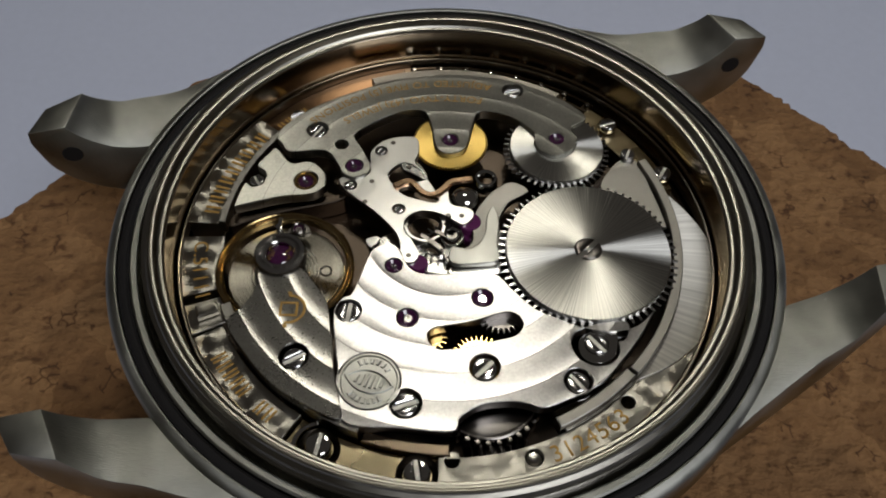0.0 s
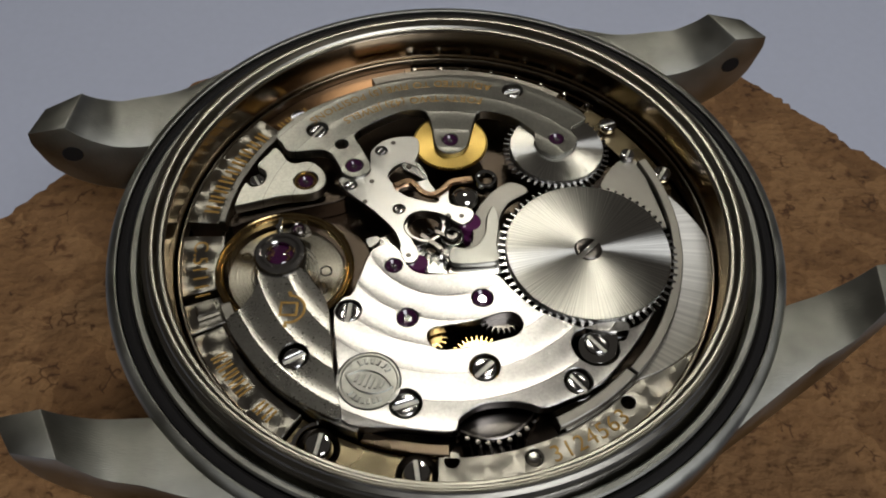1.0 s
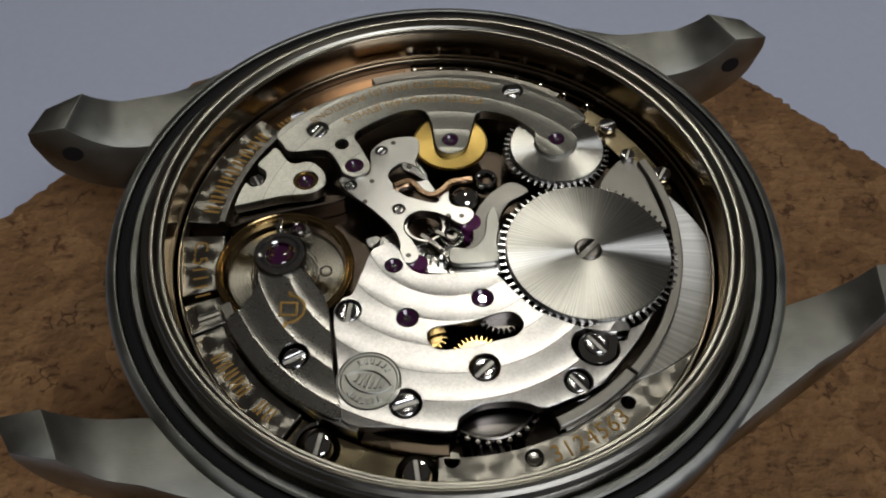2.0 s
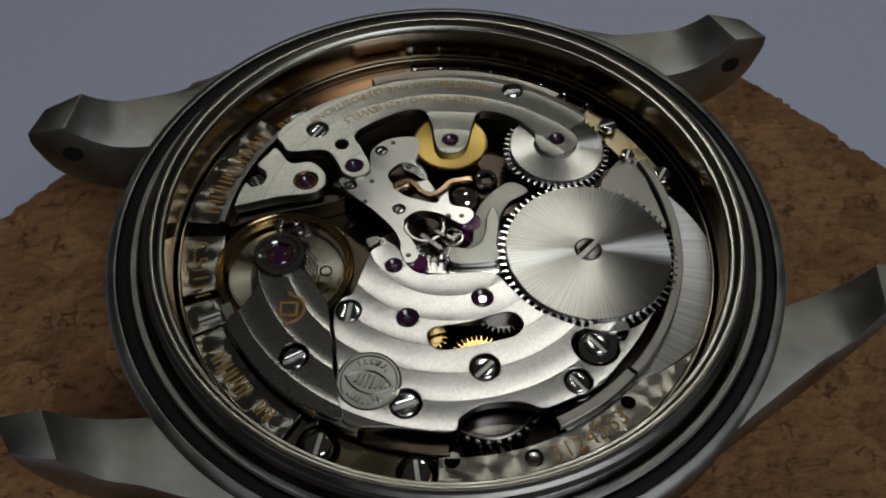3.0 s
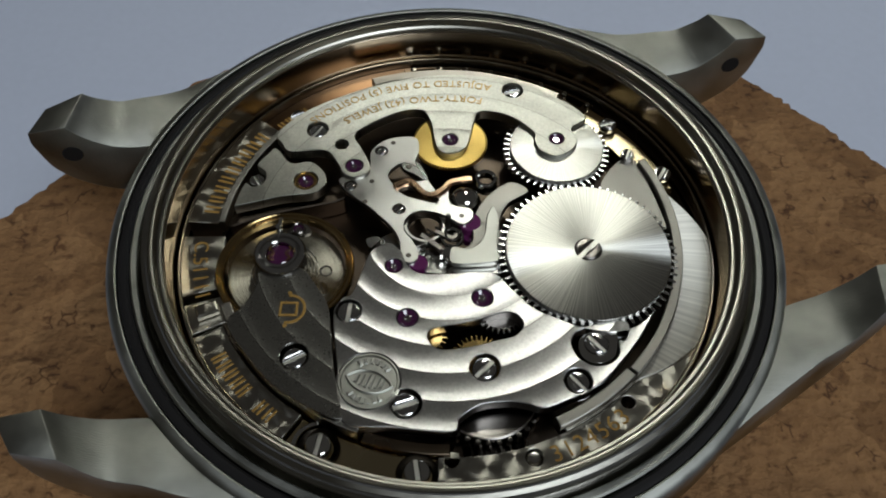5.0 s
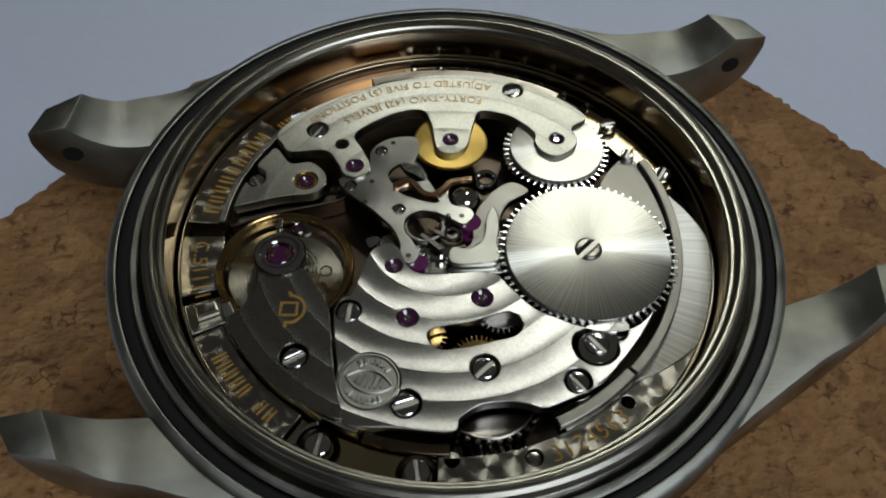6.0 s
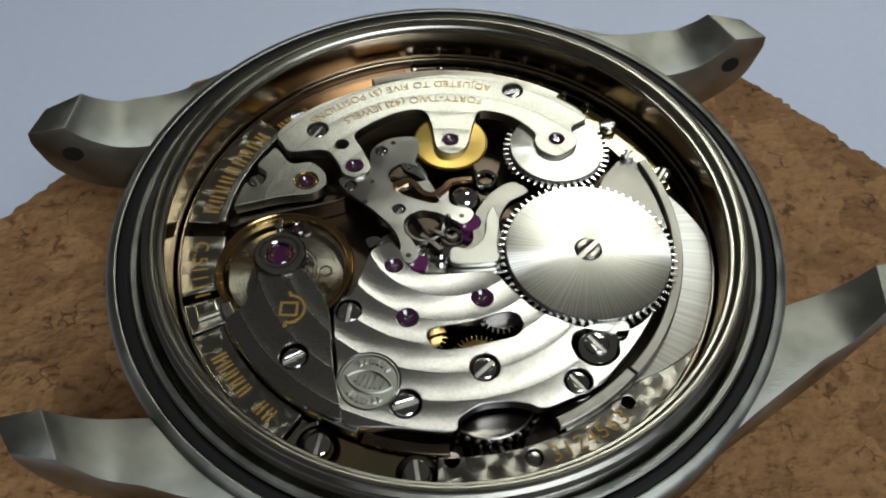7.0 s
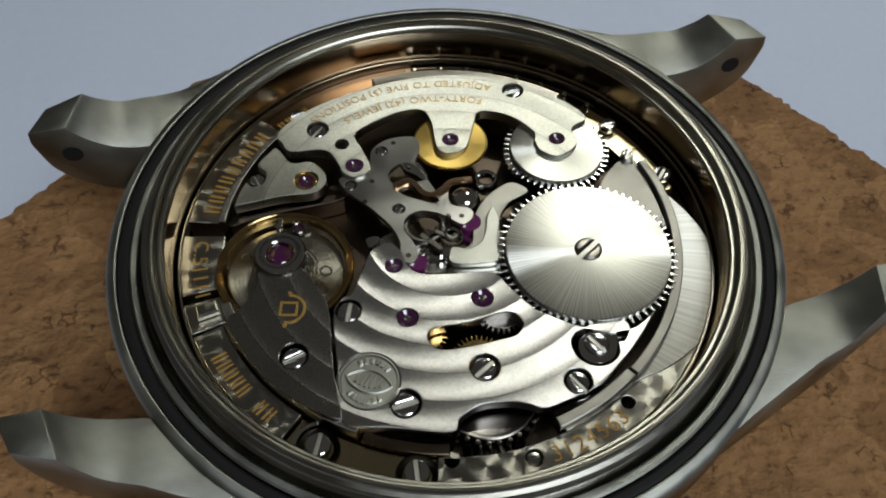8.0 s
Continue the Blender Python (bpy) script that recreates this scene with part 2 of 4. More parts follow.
GILT = metal("gilt_brass", (0.80, 0.54, 0.20), 0.25, 0.1)
BALANCE_GILT = metal("polished_gilt", (0.50, 0.36, 0.17), 0.18, 0.15)
COPPER = metal("gilded_alloy", (0.66, 0.43, 0.27), 0.24, 0.1)
# steel darkened in colour to stand in for dark reflections and shade
STEEL_DARK = metal("shade_darkened_steel", (0.20, 0.185, 0.17), 0.30, 0.2)
# near-black bronze: the shade in the movement's gaps is put into the colour
UNDER = metal("gap_shade_bronze", (0.10, 0.078, 0.06), 0.4, 0.2)
# shade is put into the darkened colour of this bronze and copper
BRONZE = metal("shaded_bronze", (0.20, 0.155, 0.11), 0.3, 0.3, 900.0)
COPPER_SHADED = metal("shaded_copper", (0.23, 0.145, 0.085), 0.34, 0.3, 900.0)
# near-black colour carries the shade inside the screw wells
WELL_SHADE = metal("well_shade_steel", (0.08, 0.07, 0.062), 0.3, 0.2)
DARK = metal("dark_pit", (0.10, 0.09, 0.08), 0.35, 0.1)
SCREW = metal("screw_steel", (0.52, 0.51, 0.50), 0.19, 0.08, 3000.0, (1, 8, 1))
NECK = metal("bright_turned_steel", (0.35, 0.335, 0.295), 0.36, 0.3, 2500.0, (1, 1, 8))
SLOT = metal("slot_steel", (0.60, 0.59, 0.56), 0.45, 0.2, 3000.0)
TOOTH = metal("tooth_steel", (0.46, 0.45, 0.44), 0.24, 0.1)
RUBY = ruby_material("ruby", (0.055, 0.008, 0.045))
RUBY_PALE = ruby_material("pale_ruby", (0.13, 0.022, 0.10))
CORK = cork_material()
TABLE = plain("white_paper", (0.54, 0.575, 0.69), 0.75, 0.05, 900.0, 0.0, 0.03)
RUBBER = plain("black_rubber", (0.012, 0.011, 0.011), 0.6, 0.1)
INK = plain("gilt_engraving", (0.44, 0.265, 0.07), 0.4, 0.0, 3000.0, 0.55)
LAMP_SHELL = plain("black_plastic", (0.02, 0.02, 0.02), 0.4)
RUBBER.node_tree.nodes["Principled BSDF"].inputs["Specular IOR Level"].default_value = 0.2
GLOW = glow_material()

# ---- mesh helpers ----
ORIGIN = {}


def thing(name, at, label, category, **tags):
    ob = new(name)
    ob.location = Vector(at) * MM
    ORIGIN[ob] = Vector(at)
    return tagged(ob, label, category, **tags)


def place(ob, parent, at):
    ORIGIN[ob] = Vector(at)
    ob.location = (Vector(at) - (ORIGIN[parent] if parent else Vector())) * MM
    ob.parent = parent
    return ob


def part(name, bm, material, parent, label="", at=(0, 0, 0), sharp=0.0):
    """Links a bmesh (millimetres round its own origin) or a ready mesh as one object under parent."""
    sharp = sharp or (35.0 if isinstance(bm, bmesh.types.BMesh) else 13.0)
    if isinstance(bm, bmesh.types.BMesh):
        me = bpy.data.meshes.new(name)
        bmesh.ops.recalc_face_normals(bm, faces=bm.faces)
        bm.to_mesh(me)
        bm.free()
        me.transform(Matrix.Scale(MM, 4))
    else:
        me = bm
    me.materials.clear()
    me.materials.append(material)
    if len(me.polygons):
        me.shade_smooth()
        me.set_sharp_from_angle(angle=radians(sharp))
    ob = place(new(name, me), parent, at)
    if label:
        ob["label"] = label
    return ob


def circle(c, r, n=40):
    return [(c[0] + r * math.cos(2 * math.pi * i / n), c[1] + r * math.sin(2 * math.pi * i / n)) for i in range(n)]


def arc(c, r, a, b, n=24):
    """Points on a circle from angle a to b, in degrees."""
    return [(c[0] + r * math.cos(radians(a + (b - a) * i / n)), c[1] + r * math.sin(radians(a + (b - a) * i / n))) for i in range(n + 1)]


def band(c, r0, r1, a, b, n=40):
    return arc(c, r1, a, b, n) + arc(c, r0, b, a, n)


def smooth(pts, steps=5):
    """A closed rounded outline through a few corner points."""
    out, n = [], len(pts)
    for i in range(n):
        p0, p1, p2, p3 = (Vector(pts[(i + k) % n]) for k in (-1, 0, 1, 2))
        for k in range(steps):
            t = k / steps
            p = 0.5 * ((2 * p1) + (p2 - p0) * t + (2 * p0 - 5 * p1 + 4 * p2 - p3) * t * t + (3 * p1 - p0 - 3 * p2 + p3) * t ** 3)
            out.append((p.x, p.y))
    return out


def flat(outlines, z0, z1, bevel=0.05, at=(0, 0), rounds=1):
    """A plate between heights z0 and z1 with bevelled edges; outlines after the first are holes."""
    cu = bpy.data.curves.new("outline", "CURVE")
    cu.dimensions, cu.fill_mode = "2D", "BOTH"
    cu.extrude = max((z1 - z0) / 2 - bevel, 0.001)
    cu.bevel_depth, cu.bevel_resolution, cu.offset = bevel, rounds, -bevel
    for pts in outlines:
        s = cu.splines.new("POLY")
        s.points.add(len(pts) - 1)
        for p, (x, y) in zip(s.points, pts):
            p.co = (x - at[0], y - at[1], 0, 1)
        s.use_cyclic_u = True
    ob = bpy.data.objects.new("outline", cu)
    scene.collection.objects.link(ob)
    me = bpy.data.meshes.new_from_object(ob.evaluated_get(bpy.context.evaluated_depsgraph_get()))
    bpy.data.objects.remove(ob)
    bpy.data.curves.remove(cu)
    bm = bmesh.new()
    bm.from_mesh(me)
    bmesh.ops.remove_doubles(bm, verts=bm.verts, dist=0.0005)
    bm.to_mesh(me)
    bm.free()
    me.transform(Matrix.Scale(MM, 4) @ Matrix.Translation((0, 0, (z0 + z1) / 2)))
    return me


def lathe(profile, n=96, closed=False):
    """A profile of (radius, height) turned round the z axis."""
    bm = bmesh.new()
    rings = []
    for r, z in profile:
        if r < 1e-6:
            rings.append([bm.verts.new((0, 0, z))])
        else:
            rings.append([bm.verts.new((r * math.cos(2 * math.pi * i / n), r * math.sin(2 * math.pi * i / n), z)) for i in range(n)])
    pairs = list(zip(rings, rings[1:])) + ([(rings[-1], rings[0])] if closed else [])
    for a, b in pairs:
        for i in range(n):
            j = (i + 1) % n
            if len(a) == 1 and len(b) == 1:
                continue
            if len(a) == 1:
                bm.faces.new((a[0], b[i], b[j]))
            elif len(b) == 1:
                bm.faces.new((a[i], b[0], a[j]))
            else:
                bm.faces.new((a[i], b[i], b[j], a[j]))
    return bm


def gear(r, teeth, depth, sharp=0.5, lean=0.0):
    """Outline of a toothed wheel round the origin."""
    pts = []
    for i in range(teeth):
        a = 2 * math.pi * i / teeth
        p = 2 * math.pi / teeth
        w = p * 0.25
        for da, rr in ((-w, r - depth), (-w * sharp + lean * p, r), (w * sharp + lean * p, r), (w, r - depth)):
            pts.append((rr * math.cos(a + da), rr * math.sin(a + da)))
    return pts


# ---- table and cork ----
def build_table():
    bm = bmesh.new()
    bmesh.ops.create_cube(bm, size=1.0, matrix=Matrix.Translation((0, 250, -14)) @ Matrix.Diagonal((1600, 1100, 28, 1)))
    bmesh.ops.bevel(bm, geom=list(bm.edges), offset=2.0, segments=2, profile=0.5, affect="EDGES")
    tagged(part("tabletop", bm, TABLE, None, "", (0, 0, Z_TABLE)), "matt pale grey paper-covered table top", "table", kind="structure")


def build_cork():
    corners = [(-38.2, 4.3), (-23.2, 23.7), (-18.2, 27.0), (23.6, 29.6), (39.6, 12.5), (42, -26), (24, -42), (-22, -42), (-42, -22)]
    rng = random.Random(4)
    ring = []
    for i, p in enumerate(corners):
        n = corners[(i + 1) % len(corners)]
        a, b = Vector(p), Vector(n)
        side = (b - a).orthogonal().normalized()
        k = int((b - a).length / 0.45)
        for j in range(k):
            q = a.lerp(b, j / k)
            q += side * (0.55 * noise.noise((q.x * 0.5, q.y * 0.5, 3.0)) + 0.35 * noise.noise((q.x * 1.7, q.y * 1.7, 1.0)) + rng.uniform(-0.07, 0.07))
            ring.append(q)
    bm = bmesh.new()
    top, inner, low = [], [], []
    for q in ring:
        h = 0.25 * noise.noise((q.x, q.y, 8.0))
        low.append(bm.verts.new((q.x * 0.995, q.y * 0.995, Z_TABLE - Z_CORK)))
        top.append(bm.verts.new((q.x, q.y, -0.5 + h)))
        inner.append(bm.verts.new((q.x * 0.988, q.y * 0.988, 0)))
    n = len(ring)
    for i in range(n):
        j = (i + 1) % n
        bm.faces.new((low[i], low[j], top[j], top[i]))
        bm.faces.new((top[i], top[j], inner[j], inner[i]))
    bm.faces.new(inner)
    bm.faces.new(low)
    tagged(part("cork_block", bm, CORK, None, "", (0, 0, Z_CORK)), "brown granular cork block with a crumbling edge", "cork block")


# ---- case ----
def build_case():
    case = thing("watch_case", (0, 0, Z_CORK), "open steel watch case lying face down on a cork block", "watch case")
    body = [(20.2, 0.0), (20.28, 0.04), (20.5, 0.0), (20.72, -0.12), (20.86, -0.34), (20.88, -3.6), (20.3, -5.2), (19.6, -6.3), (19.2, -8.6), (18.4, -9.6),
            (17.4, -10.2), (14.0, -10.8), (8.0, -11.0), (0, -11.0), (0, -4.75), (17.3, -4.65), (17.3, -1.6), (18.4, -1.4), (18.85, -1.0),
            (18.9, -0.12), (19.0, 0.0), (19.3, 0.02), (19.42, -0.08), (19.45, -0.9), (20.15, -0.9), (20.2, -0.05), (20.2, 0.0)]
    part("body", lathe(body, 192, False), STEEL_BRUSHED, case)
    gasket = [(19.47, -0.85), (19.5, -0.24), (19.65, -0.1), (20.0, -0.08), (20.13, -0.16), (20.18, -0.85)]
    part("gasket", lathe(gasket, 160), RUBBER, case, "black rubber gasket ring")
    neck = [(18.85, -0.95), (18.7, -0.8)]
    for k in range(4):
        neck += [(18.5 - k * 0.02, -0.62 + k * 0.42), (18.24, -0.44 + k * 0.42), (18.5 - k * 0.02, -0.24 + k * 0.42)]
    neck += [(18.2, 1.1), (18.14, 1.19), (18.03, 1.2), (17.99, 1.13), (17.91, 1.13), (17.87, 1.19), (17.76, 1.17), (17.69, 1.04), (17.66, 0.86), (17.62, 0.72), (17.5, 0.62), (17.36, 0.6), (17.3, 0.45), (17.3, -1.7)]
    part("threaded_neck", lathe(neck, 192), NECK, case, "turned steel neck with screw thread", sharp=25)
    part("inner_wall", lathe([(17.29, 0.42), (17.24, 0.36), (17.05, -4.6), (17.29, -4.6)], 160), WALL, case, "polished inner wall", sharp=20)
    # lugs: a side profile between an inner face and a tapering outer face
    prof = [(10.2, -0.24), (13.5, -0.26), (16.2, -0.33), (18.4, -0.30), (20.4, 0.16), (21.9, 1.2), (22.9, 2.4), (25.2, 2.28), (25.3, 1.5), (25.1, 0.4), (24.6, -1.2), (23.2, -2.8), (20.8, -4.1), (16.2, -5.0), (10.2, -5.0)]

    def outer(u, z):
        knots = [(9.8, 17.95), (12.0, 17.0), (13.7, 16.15), (16.2, 15.0), (18.3, 14.15), (20.5, 13.5), (22.4, 12.7), (25.4, 11.6)]
        for (u0, v0), (u1, v1) in zip(knots, knots[1:]):
            if u <= u1:
                return v0 + (v1 - v0) * (u - u0) / (u1 - u0) + 0.04 * min(0, z)
        return knots[-1][1]

    def slant(u):
        k = min(max((u - 18.5) / 4.0, 0.0), 1.0)
        return u - 0.95 * k * k * (3 - 2 * k)

    def lift(u, z):
        return 0.7 * math.exp(-((u - 18.9) / 2.0) ** 2) if z > -1.0 and u > 14 else 0.0

    def inner(u):
        ring = math.sqrt(max(0.0, 20.25 ** 2 - u * u))
        return 0.5 * (9.93 + ring + math.hypot(9.93 - ring, 0.9))

    top = smooth(prof[:7] + [(24.0, 4.2), (10, 4.2)], 8)[:49]
    fine = top + [prof[7]] + smooth(prof[8:] + [(10.2, 3.0), (25.3, 3.0)], 6)[:25] + [prof[-1]]
    for su in (-1, 1):
        for sv in (-1, 1):
            bm = bmesh.new()
            a = [bm.verts.new((su * u, sv * inner(u), z)) for u, z in fine]
            b = [bm.verts.new((su * slant(u), sv * outer(slant(u), z), z + lift(slant(u), z))) for u, z in fine]
            n = len(fine)
            bm.faces.new(a)
            bm.faces.new(b)
            for i in range(n):
                bm.faces.new((a[i], a[(i + 1) % n], b[(i + 1) % n], b[i]))
            bmesh.ops.recalc_face_normals(bm, faces=bm.faces)
            keen = [e for e in bm.edges if e.calc_face_angle(0.0) > radians(38)]
            bmesh.ops.bevel(bm, geom=keen, offset=0.09, segments=2, profile=0.5, affect="EDGES", clamp_overlap=True)
            bmesh.ops.rotate(bm, verts=bm.verts, cent=(0, 0, 0), matrix=Matrix.Rotation(TURN, 3, "Z"))
            lug = part("lug", bm, STEEL_BRUSHED, case)
            # flat black disc on the lug face stands in for the hole's shade
            hole = lathe([(0, 0.03), (0.62, 0.03), (0.66, 0.0)], 20)
            bmesh.ops.rotate(hole, verts=hole.verts, cent=(0, 0, 0), matrix=Matrix.Rotation(radians(90) * sv, 3, "X"))
            bmesh.ops.rotate(hole, verts=hole.verts, cent=(0, 0, 0), matrix=Matrix.Rotation(TURN, 3, "Z"))
            spot = Matrix.Rotation(TURN, 3, "Z") @ Vector((su * 23.15, sv * 9.92, 0.0))
            part("spring_bar_hole", hole, RUBBER, lug, "black disc for the shade in a spring bar hole", spot)
    return case


# ---- movement ----
def screw(parent, c, r, z, turn, material=None, label=""):
    """A slotted screw head whose top lies at height z."""
    w = math.degrees(math.asin(0.14))
    halves = [arc((0, 0), r, turn + w, turn + 180 - w, 18), arc((0, 0), r, turn + 180 + w, turn + 360 - w, 18)]
    head = flat(halves, -0.5, 0.0, r * 0.28, (0, 0), 4)
    floor = flat([circle((0, 0), r * 0.97, 28)], -0.5, -0.16, 0.02)
    part("screw_slot", floor, SLOT, parent, "", (*c, z))
    return part("screw", head, material or SCREW, parent, label, (*c, z))


def jewel(parent, c, r, z, ringed=None):
    stone = part("jewel", lathe([(0, -0.16), (r * 0.22, -0.16), (r * 0.3, -0.06), (r * 0.6, -0.14), (r * 0.82, -0.05), (r * 0.98, 0.0), (r, -0.3), (0, -0.32)], 32),
                 RUBY, parent, "purple ruby bearing jewel", (*c, z - 0.06))
    part("pivot", lathe([(0, -0.04), (r * 0.2, -0.04), (r * 0.26, 0.03), (r * 0.4, 0.03), (r * 0.45, -0.15)], 20), STEEL_POLISHED, parent, "", (*c, z - 0.16))
    if ringed:
        part("setting", lathe([(r * 1.02, -0.2), (r * 1.08, -0.02), (r * 1.3, 0.03), (r * 1.5, -0.01), (r * 1.55, -0.2)], 32), ringed, parent, "metal jewel setting", (*c, z))
    return stone


def lettering(parent, words, radius, start, size, z, material, space=1.0):
    """Words bent round the movement's centre, with the letters' tops towards it."""
    cu = bpy.data.curves.new("letters", "FONT")
    cu.body, cu.size, cu.extrude, cu.space_character = words, size, 0.012, space
    ob = bpy.data.objects.new("letters", cu)
    scene.collection.objects.link(ob)
    me = bpy.data.meshes.new_from_object(ob.evaluated_get(bpy.context.evaluated_depsgraph_get()))
    bpy.data.objects.remove(ob)
    for v in me.vertices:
        a = radians(start) + v.co.x / radius
        rr = radius - v.co.y
        v.co = Vector((rr * math.cos(a), rr * math.sin(a), v.co.z)) * MM
    return part("inscription", me, material, parent, "gilt engraved lettering", (0, 0, z + 0.012))


def letter_bars(parent, count, radius, start, end, size, z):
    step = (end - start) / count
    bars = []
    for i in range(count):
        a = start + step * (i + 0.5)
        bars += [band((0, 0), radius - size, radius, a - 0.32 * step, a - 0.12 * step, 2), band((0, 0), radius - size, radius, a + 0.1 * step, a + 0.3 * step, 2)]
    return part("inscription", flat(bars, 0, 0.024, 0.004), INK, parent, "row of gilt engraved bars", (0, 0, z))


def strip(pts, width):
    """Outline of a band of even width along a few points."""
    line = []
    for i in range(len(pts) - 1):
        p0, p1, p2, p3 = (Vector(pts[min(max(i + k, 0), len(pts) - 1)]) for k in (-1, 0, 1, 2))
        for k in range(6):
            t = k / 6
            line.append(0.5 * ((2 * p1) + (p2 - p0) * t + (2 * p0 - 5 * p1 + 4 * p2 - p3) * t * t + (3 * p1 - p0 - 3 * p2 + p3) * t ** 3))
    line.append(Vector(pts[-1]))
    left, right = [], []
    for i, p in enumerate(line):
        d = (line[min(i + 1, len(line) - 1)] - line[max(i - 1, 0)]).normalized()
        s = Vector((-d.y, d.x)) * width / 2
        left.append(tuple(p + s))
        right.append(tuple(p - s))
    return left + right[::-1]


def build_movement():
    mov = thing("watch_movement", (0, 0, Z_DEEP - 1.0), "mechanical watch movement with striped bridges, seated in the open case", "watch movement")
    # coloured near-black to stand in for shade deep between the parts
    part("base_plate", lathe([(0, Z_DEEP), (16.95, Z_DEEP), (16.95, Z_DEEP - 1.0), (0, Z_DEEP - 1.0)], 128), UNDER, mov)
    build_rim(mov)
    build_bridges(mov)
    build_wheels(mov)
    build_centre(mov)
    build_balance(mov)
    return mov


def build_rim(mov):
    """The outer plate in its separate stretches, the raised ring inside it, and their screws."""
    o = (0, 0)
    zp = Z_PLATE
    # stretches of the rim: (from, to, inner radius)
    west = part("rim_plate", flat([band(o, 14.8, 16.82, 143, 177.5, 40)], Z_DEEP, zp, 0.06), PLATE, mov)
    letter_bars(west, 9, 16.0, 146, 175, 1.0, zp)
    # lowered stretch, coloured darker for the shade of the case wall
    low = part("rim_plate", flat([band(o, 14.8, 16.82, 100, 142, 40)], Z_DEEP, zp - 0.6, 0.06), COPPER_SHADED, mov, "coppery rim plate, colour darkened for shade")
    letter_bars(low, 4, 16.0, 131, 141, 1.0, zp - 0.6)
    screw(low, (-10.86, 11.0), 0.6, zp - 0.35, 30)
    mid = part("rim_plate", flat([band(o, 14.2, 16.82, 181.5, 197.5, 24)], Z_DEEP, zp, 0.06), PLATE, mov)
    lettering(mid, "C.51111", 16.05, 183.0, 1.3, zp, INK, 1.05)
    foot = part("rim_plate", flat([band(o, 14.2, 16.82, 199.5, 207, 12)], Z_DEEP, zp - 0.15, 0.06), PLATE, mov)
    part("locating_block", flat([band(o, 14.9, 16.2, 201.3, 204.6, 6)], zp - 0.15, zp + 0.35, 0.12), PLATE, foot)
    south = part("rim_plate", flat([band(o, 14.95, 16.82, 208, 238, 30)], Z_DEEP, zp, 0.06), PLATE, mov)
    letter_bars(south, 5, 16.45, 214, 226, 0.95, zp)
    letter_bars(south, 2, 16.45, 229, 234, 0.9, zp)
    gilt = part("gilt_segment", flat([band(o, 15.0, 16.82, 238.5, 268.4, 30) ], Z_DEEP, zp - 0.3, 0.05), PALE_GILT, mov, "gilded rim segment")
    for p, t in (((-6.78, -14.57), 80), ((-1.37, -15.99), 100)):
        # well ring coloured near-black for the shade round the screw
        part("screw_well", lathe([(0.74, -0.6), (0.80, -0.2), (1.0, -0.1), (1.12, 0.06), (1.17, 0.0), (1.2, -0.5)], 40), WELL_SHADE, gilt, "screw well with shade put into its colour", (*p, -1.95))
        screw(gilt, p, 0.74, -1.45, t, STEEL_POLISHED)
    part("well_rim", flat([band((-6.78, -14.57), 1.22, 1.5, 95, 215, 20)], -2.3, -1.75, 0.08), STEEL_POLISHED, gilt, "bright crescent edge beside the screw")
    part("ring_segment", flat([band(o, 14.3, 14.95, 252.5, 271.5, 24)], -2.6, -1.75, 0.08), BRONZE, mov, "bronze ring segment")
    bar = part("rim_plate", flat([band(o, 15.0, 16.82, 269, 345, 60), circle((10.39, -11.54), 0.4, 20), circle((4.94, -14.92), 0.5, 20), circle((0.48, -15.17), 0.42, 16)],
               Z_DEEP, zp, 0.06), PLATE, mov)
    lettering(bar, "3124563", 16.35, 291.6, 1.35, zp, INK, 1.12)
    part("rim_step", flat([band(o, 14.5, 14.98, 297, 330, 24)], Z_DEEP, zp, 0.03), PLATE, bar)
    part("pin", lathe([(0, 0.05), (0.3, 0.0), (0.42, -0.12), (0.45, -0.5)], 24), STEEL_GREY, bar, "", (*(4.94, -14.92), zp))
    edge = [(14.98 + 1.85 * min(1.0, math.sin(math.pi * min(max(k / 48, 0.0), 1.0)) * 1.35), -43 + 59 * k / 48) for k in range(49)]
    crescent = [(r * math.cos(radians(a)), r * math.sin(radians(a))) for r, a in edge] + arc(o, 14.96, 16, -43, 40)
    part("sunray_plate", flat([crescent], Z_DEEP, -1.8, 0.05), SUNRAY_PLATE, mov, "crescent plate with radial brushing")
    north = part("rim_plate", flat([band(o, 14.2, 16.0, 17, 50, 24)], Z_DEEP, -2.3, 0.05), PALE_GILT, mov)
    for p, r, t in (((11.40, 10.11), 0.6, 20), ((14.64, 5.58), 0.62, 60)):
        screw(north, p, r, -1.6, t)
    part("edge_strip", flat([band(o, 14.55, 15.3, 58, 112, 40)], -2.2, -1.5, 0.05), STEEL_LIP, mov)
    windows = [band(o, 15.7, 16.3, a, a + 5.2, 4) for a in range(52, 96, 7)]
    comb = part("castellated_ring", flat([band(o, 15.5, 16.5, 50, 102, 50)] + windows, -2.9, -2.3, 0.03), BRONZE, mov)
    for k in range(8):
        a = radians(50.6 + 7 * k)
        part("post", lathe([(0, 0.36), (0.16, 0.33), (0.24, 0.22), (0.25, -0.2)], 14), STEEL_POLISHED, comb, "", (16.0 * math.cos(a), 16.0 * math.sin(a), -2.25))
    part("edge_ring", lathe([(16.84, -2.6), (16.84, -1.94), (16.88, -1.86), (16.97, -1.86), (17.03, -1.94), (17.03, -3.2)], 160), STEEL_LIP, mov, "thin bright steel edge ring")
    # the raised ring, broken at the crown and at the balance
    part("ring_segment", flat([band(o, 14.1, 14.75, 204, 251.5, 44)], -2.4, -1.2, 0.06), RING, mov)
    part("ring_segment", flat([band(o, 14.2, 14.86, 295.5, 317.2, 24)], -2.4, -1.3, 0.08), RING, mov)
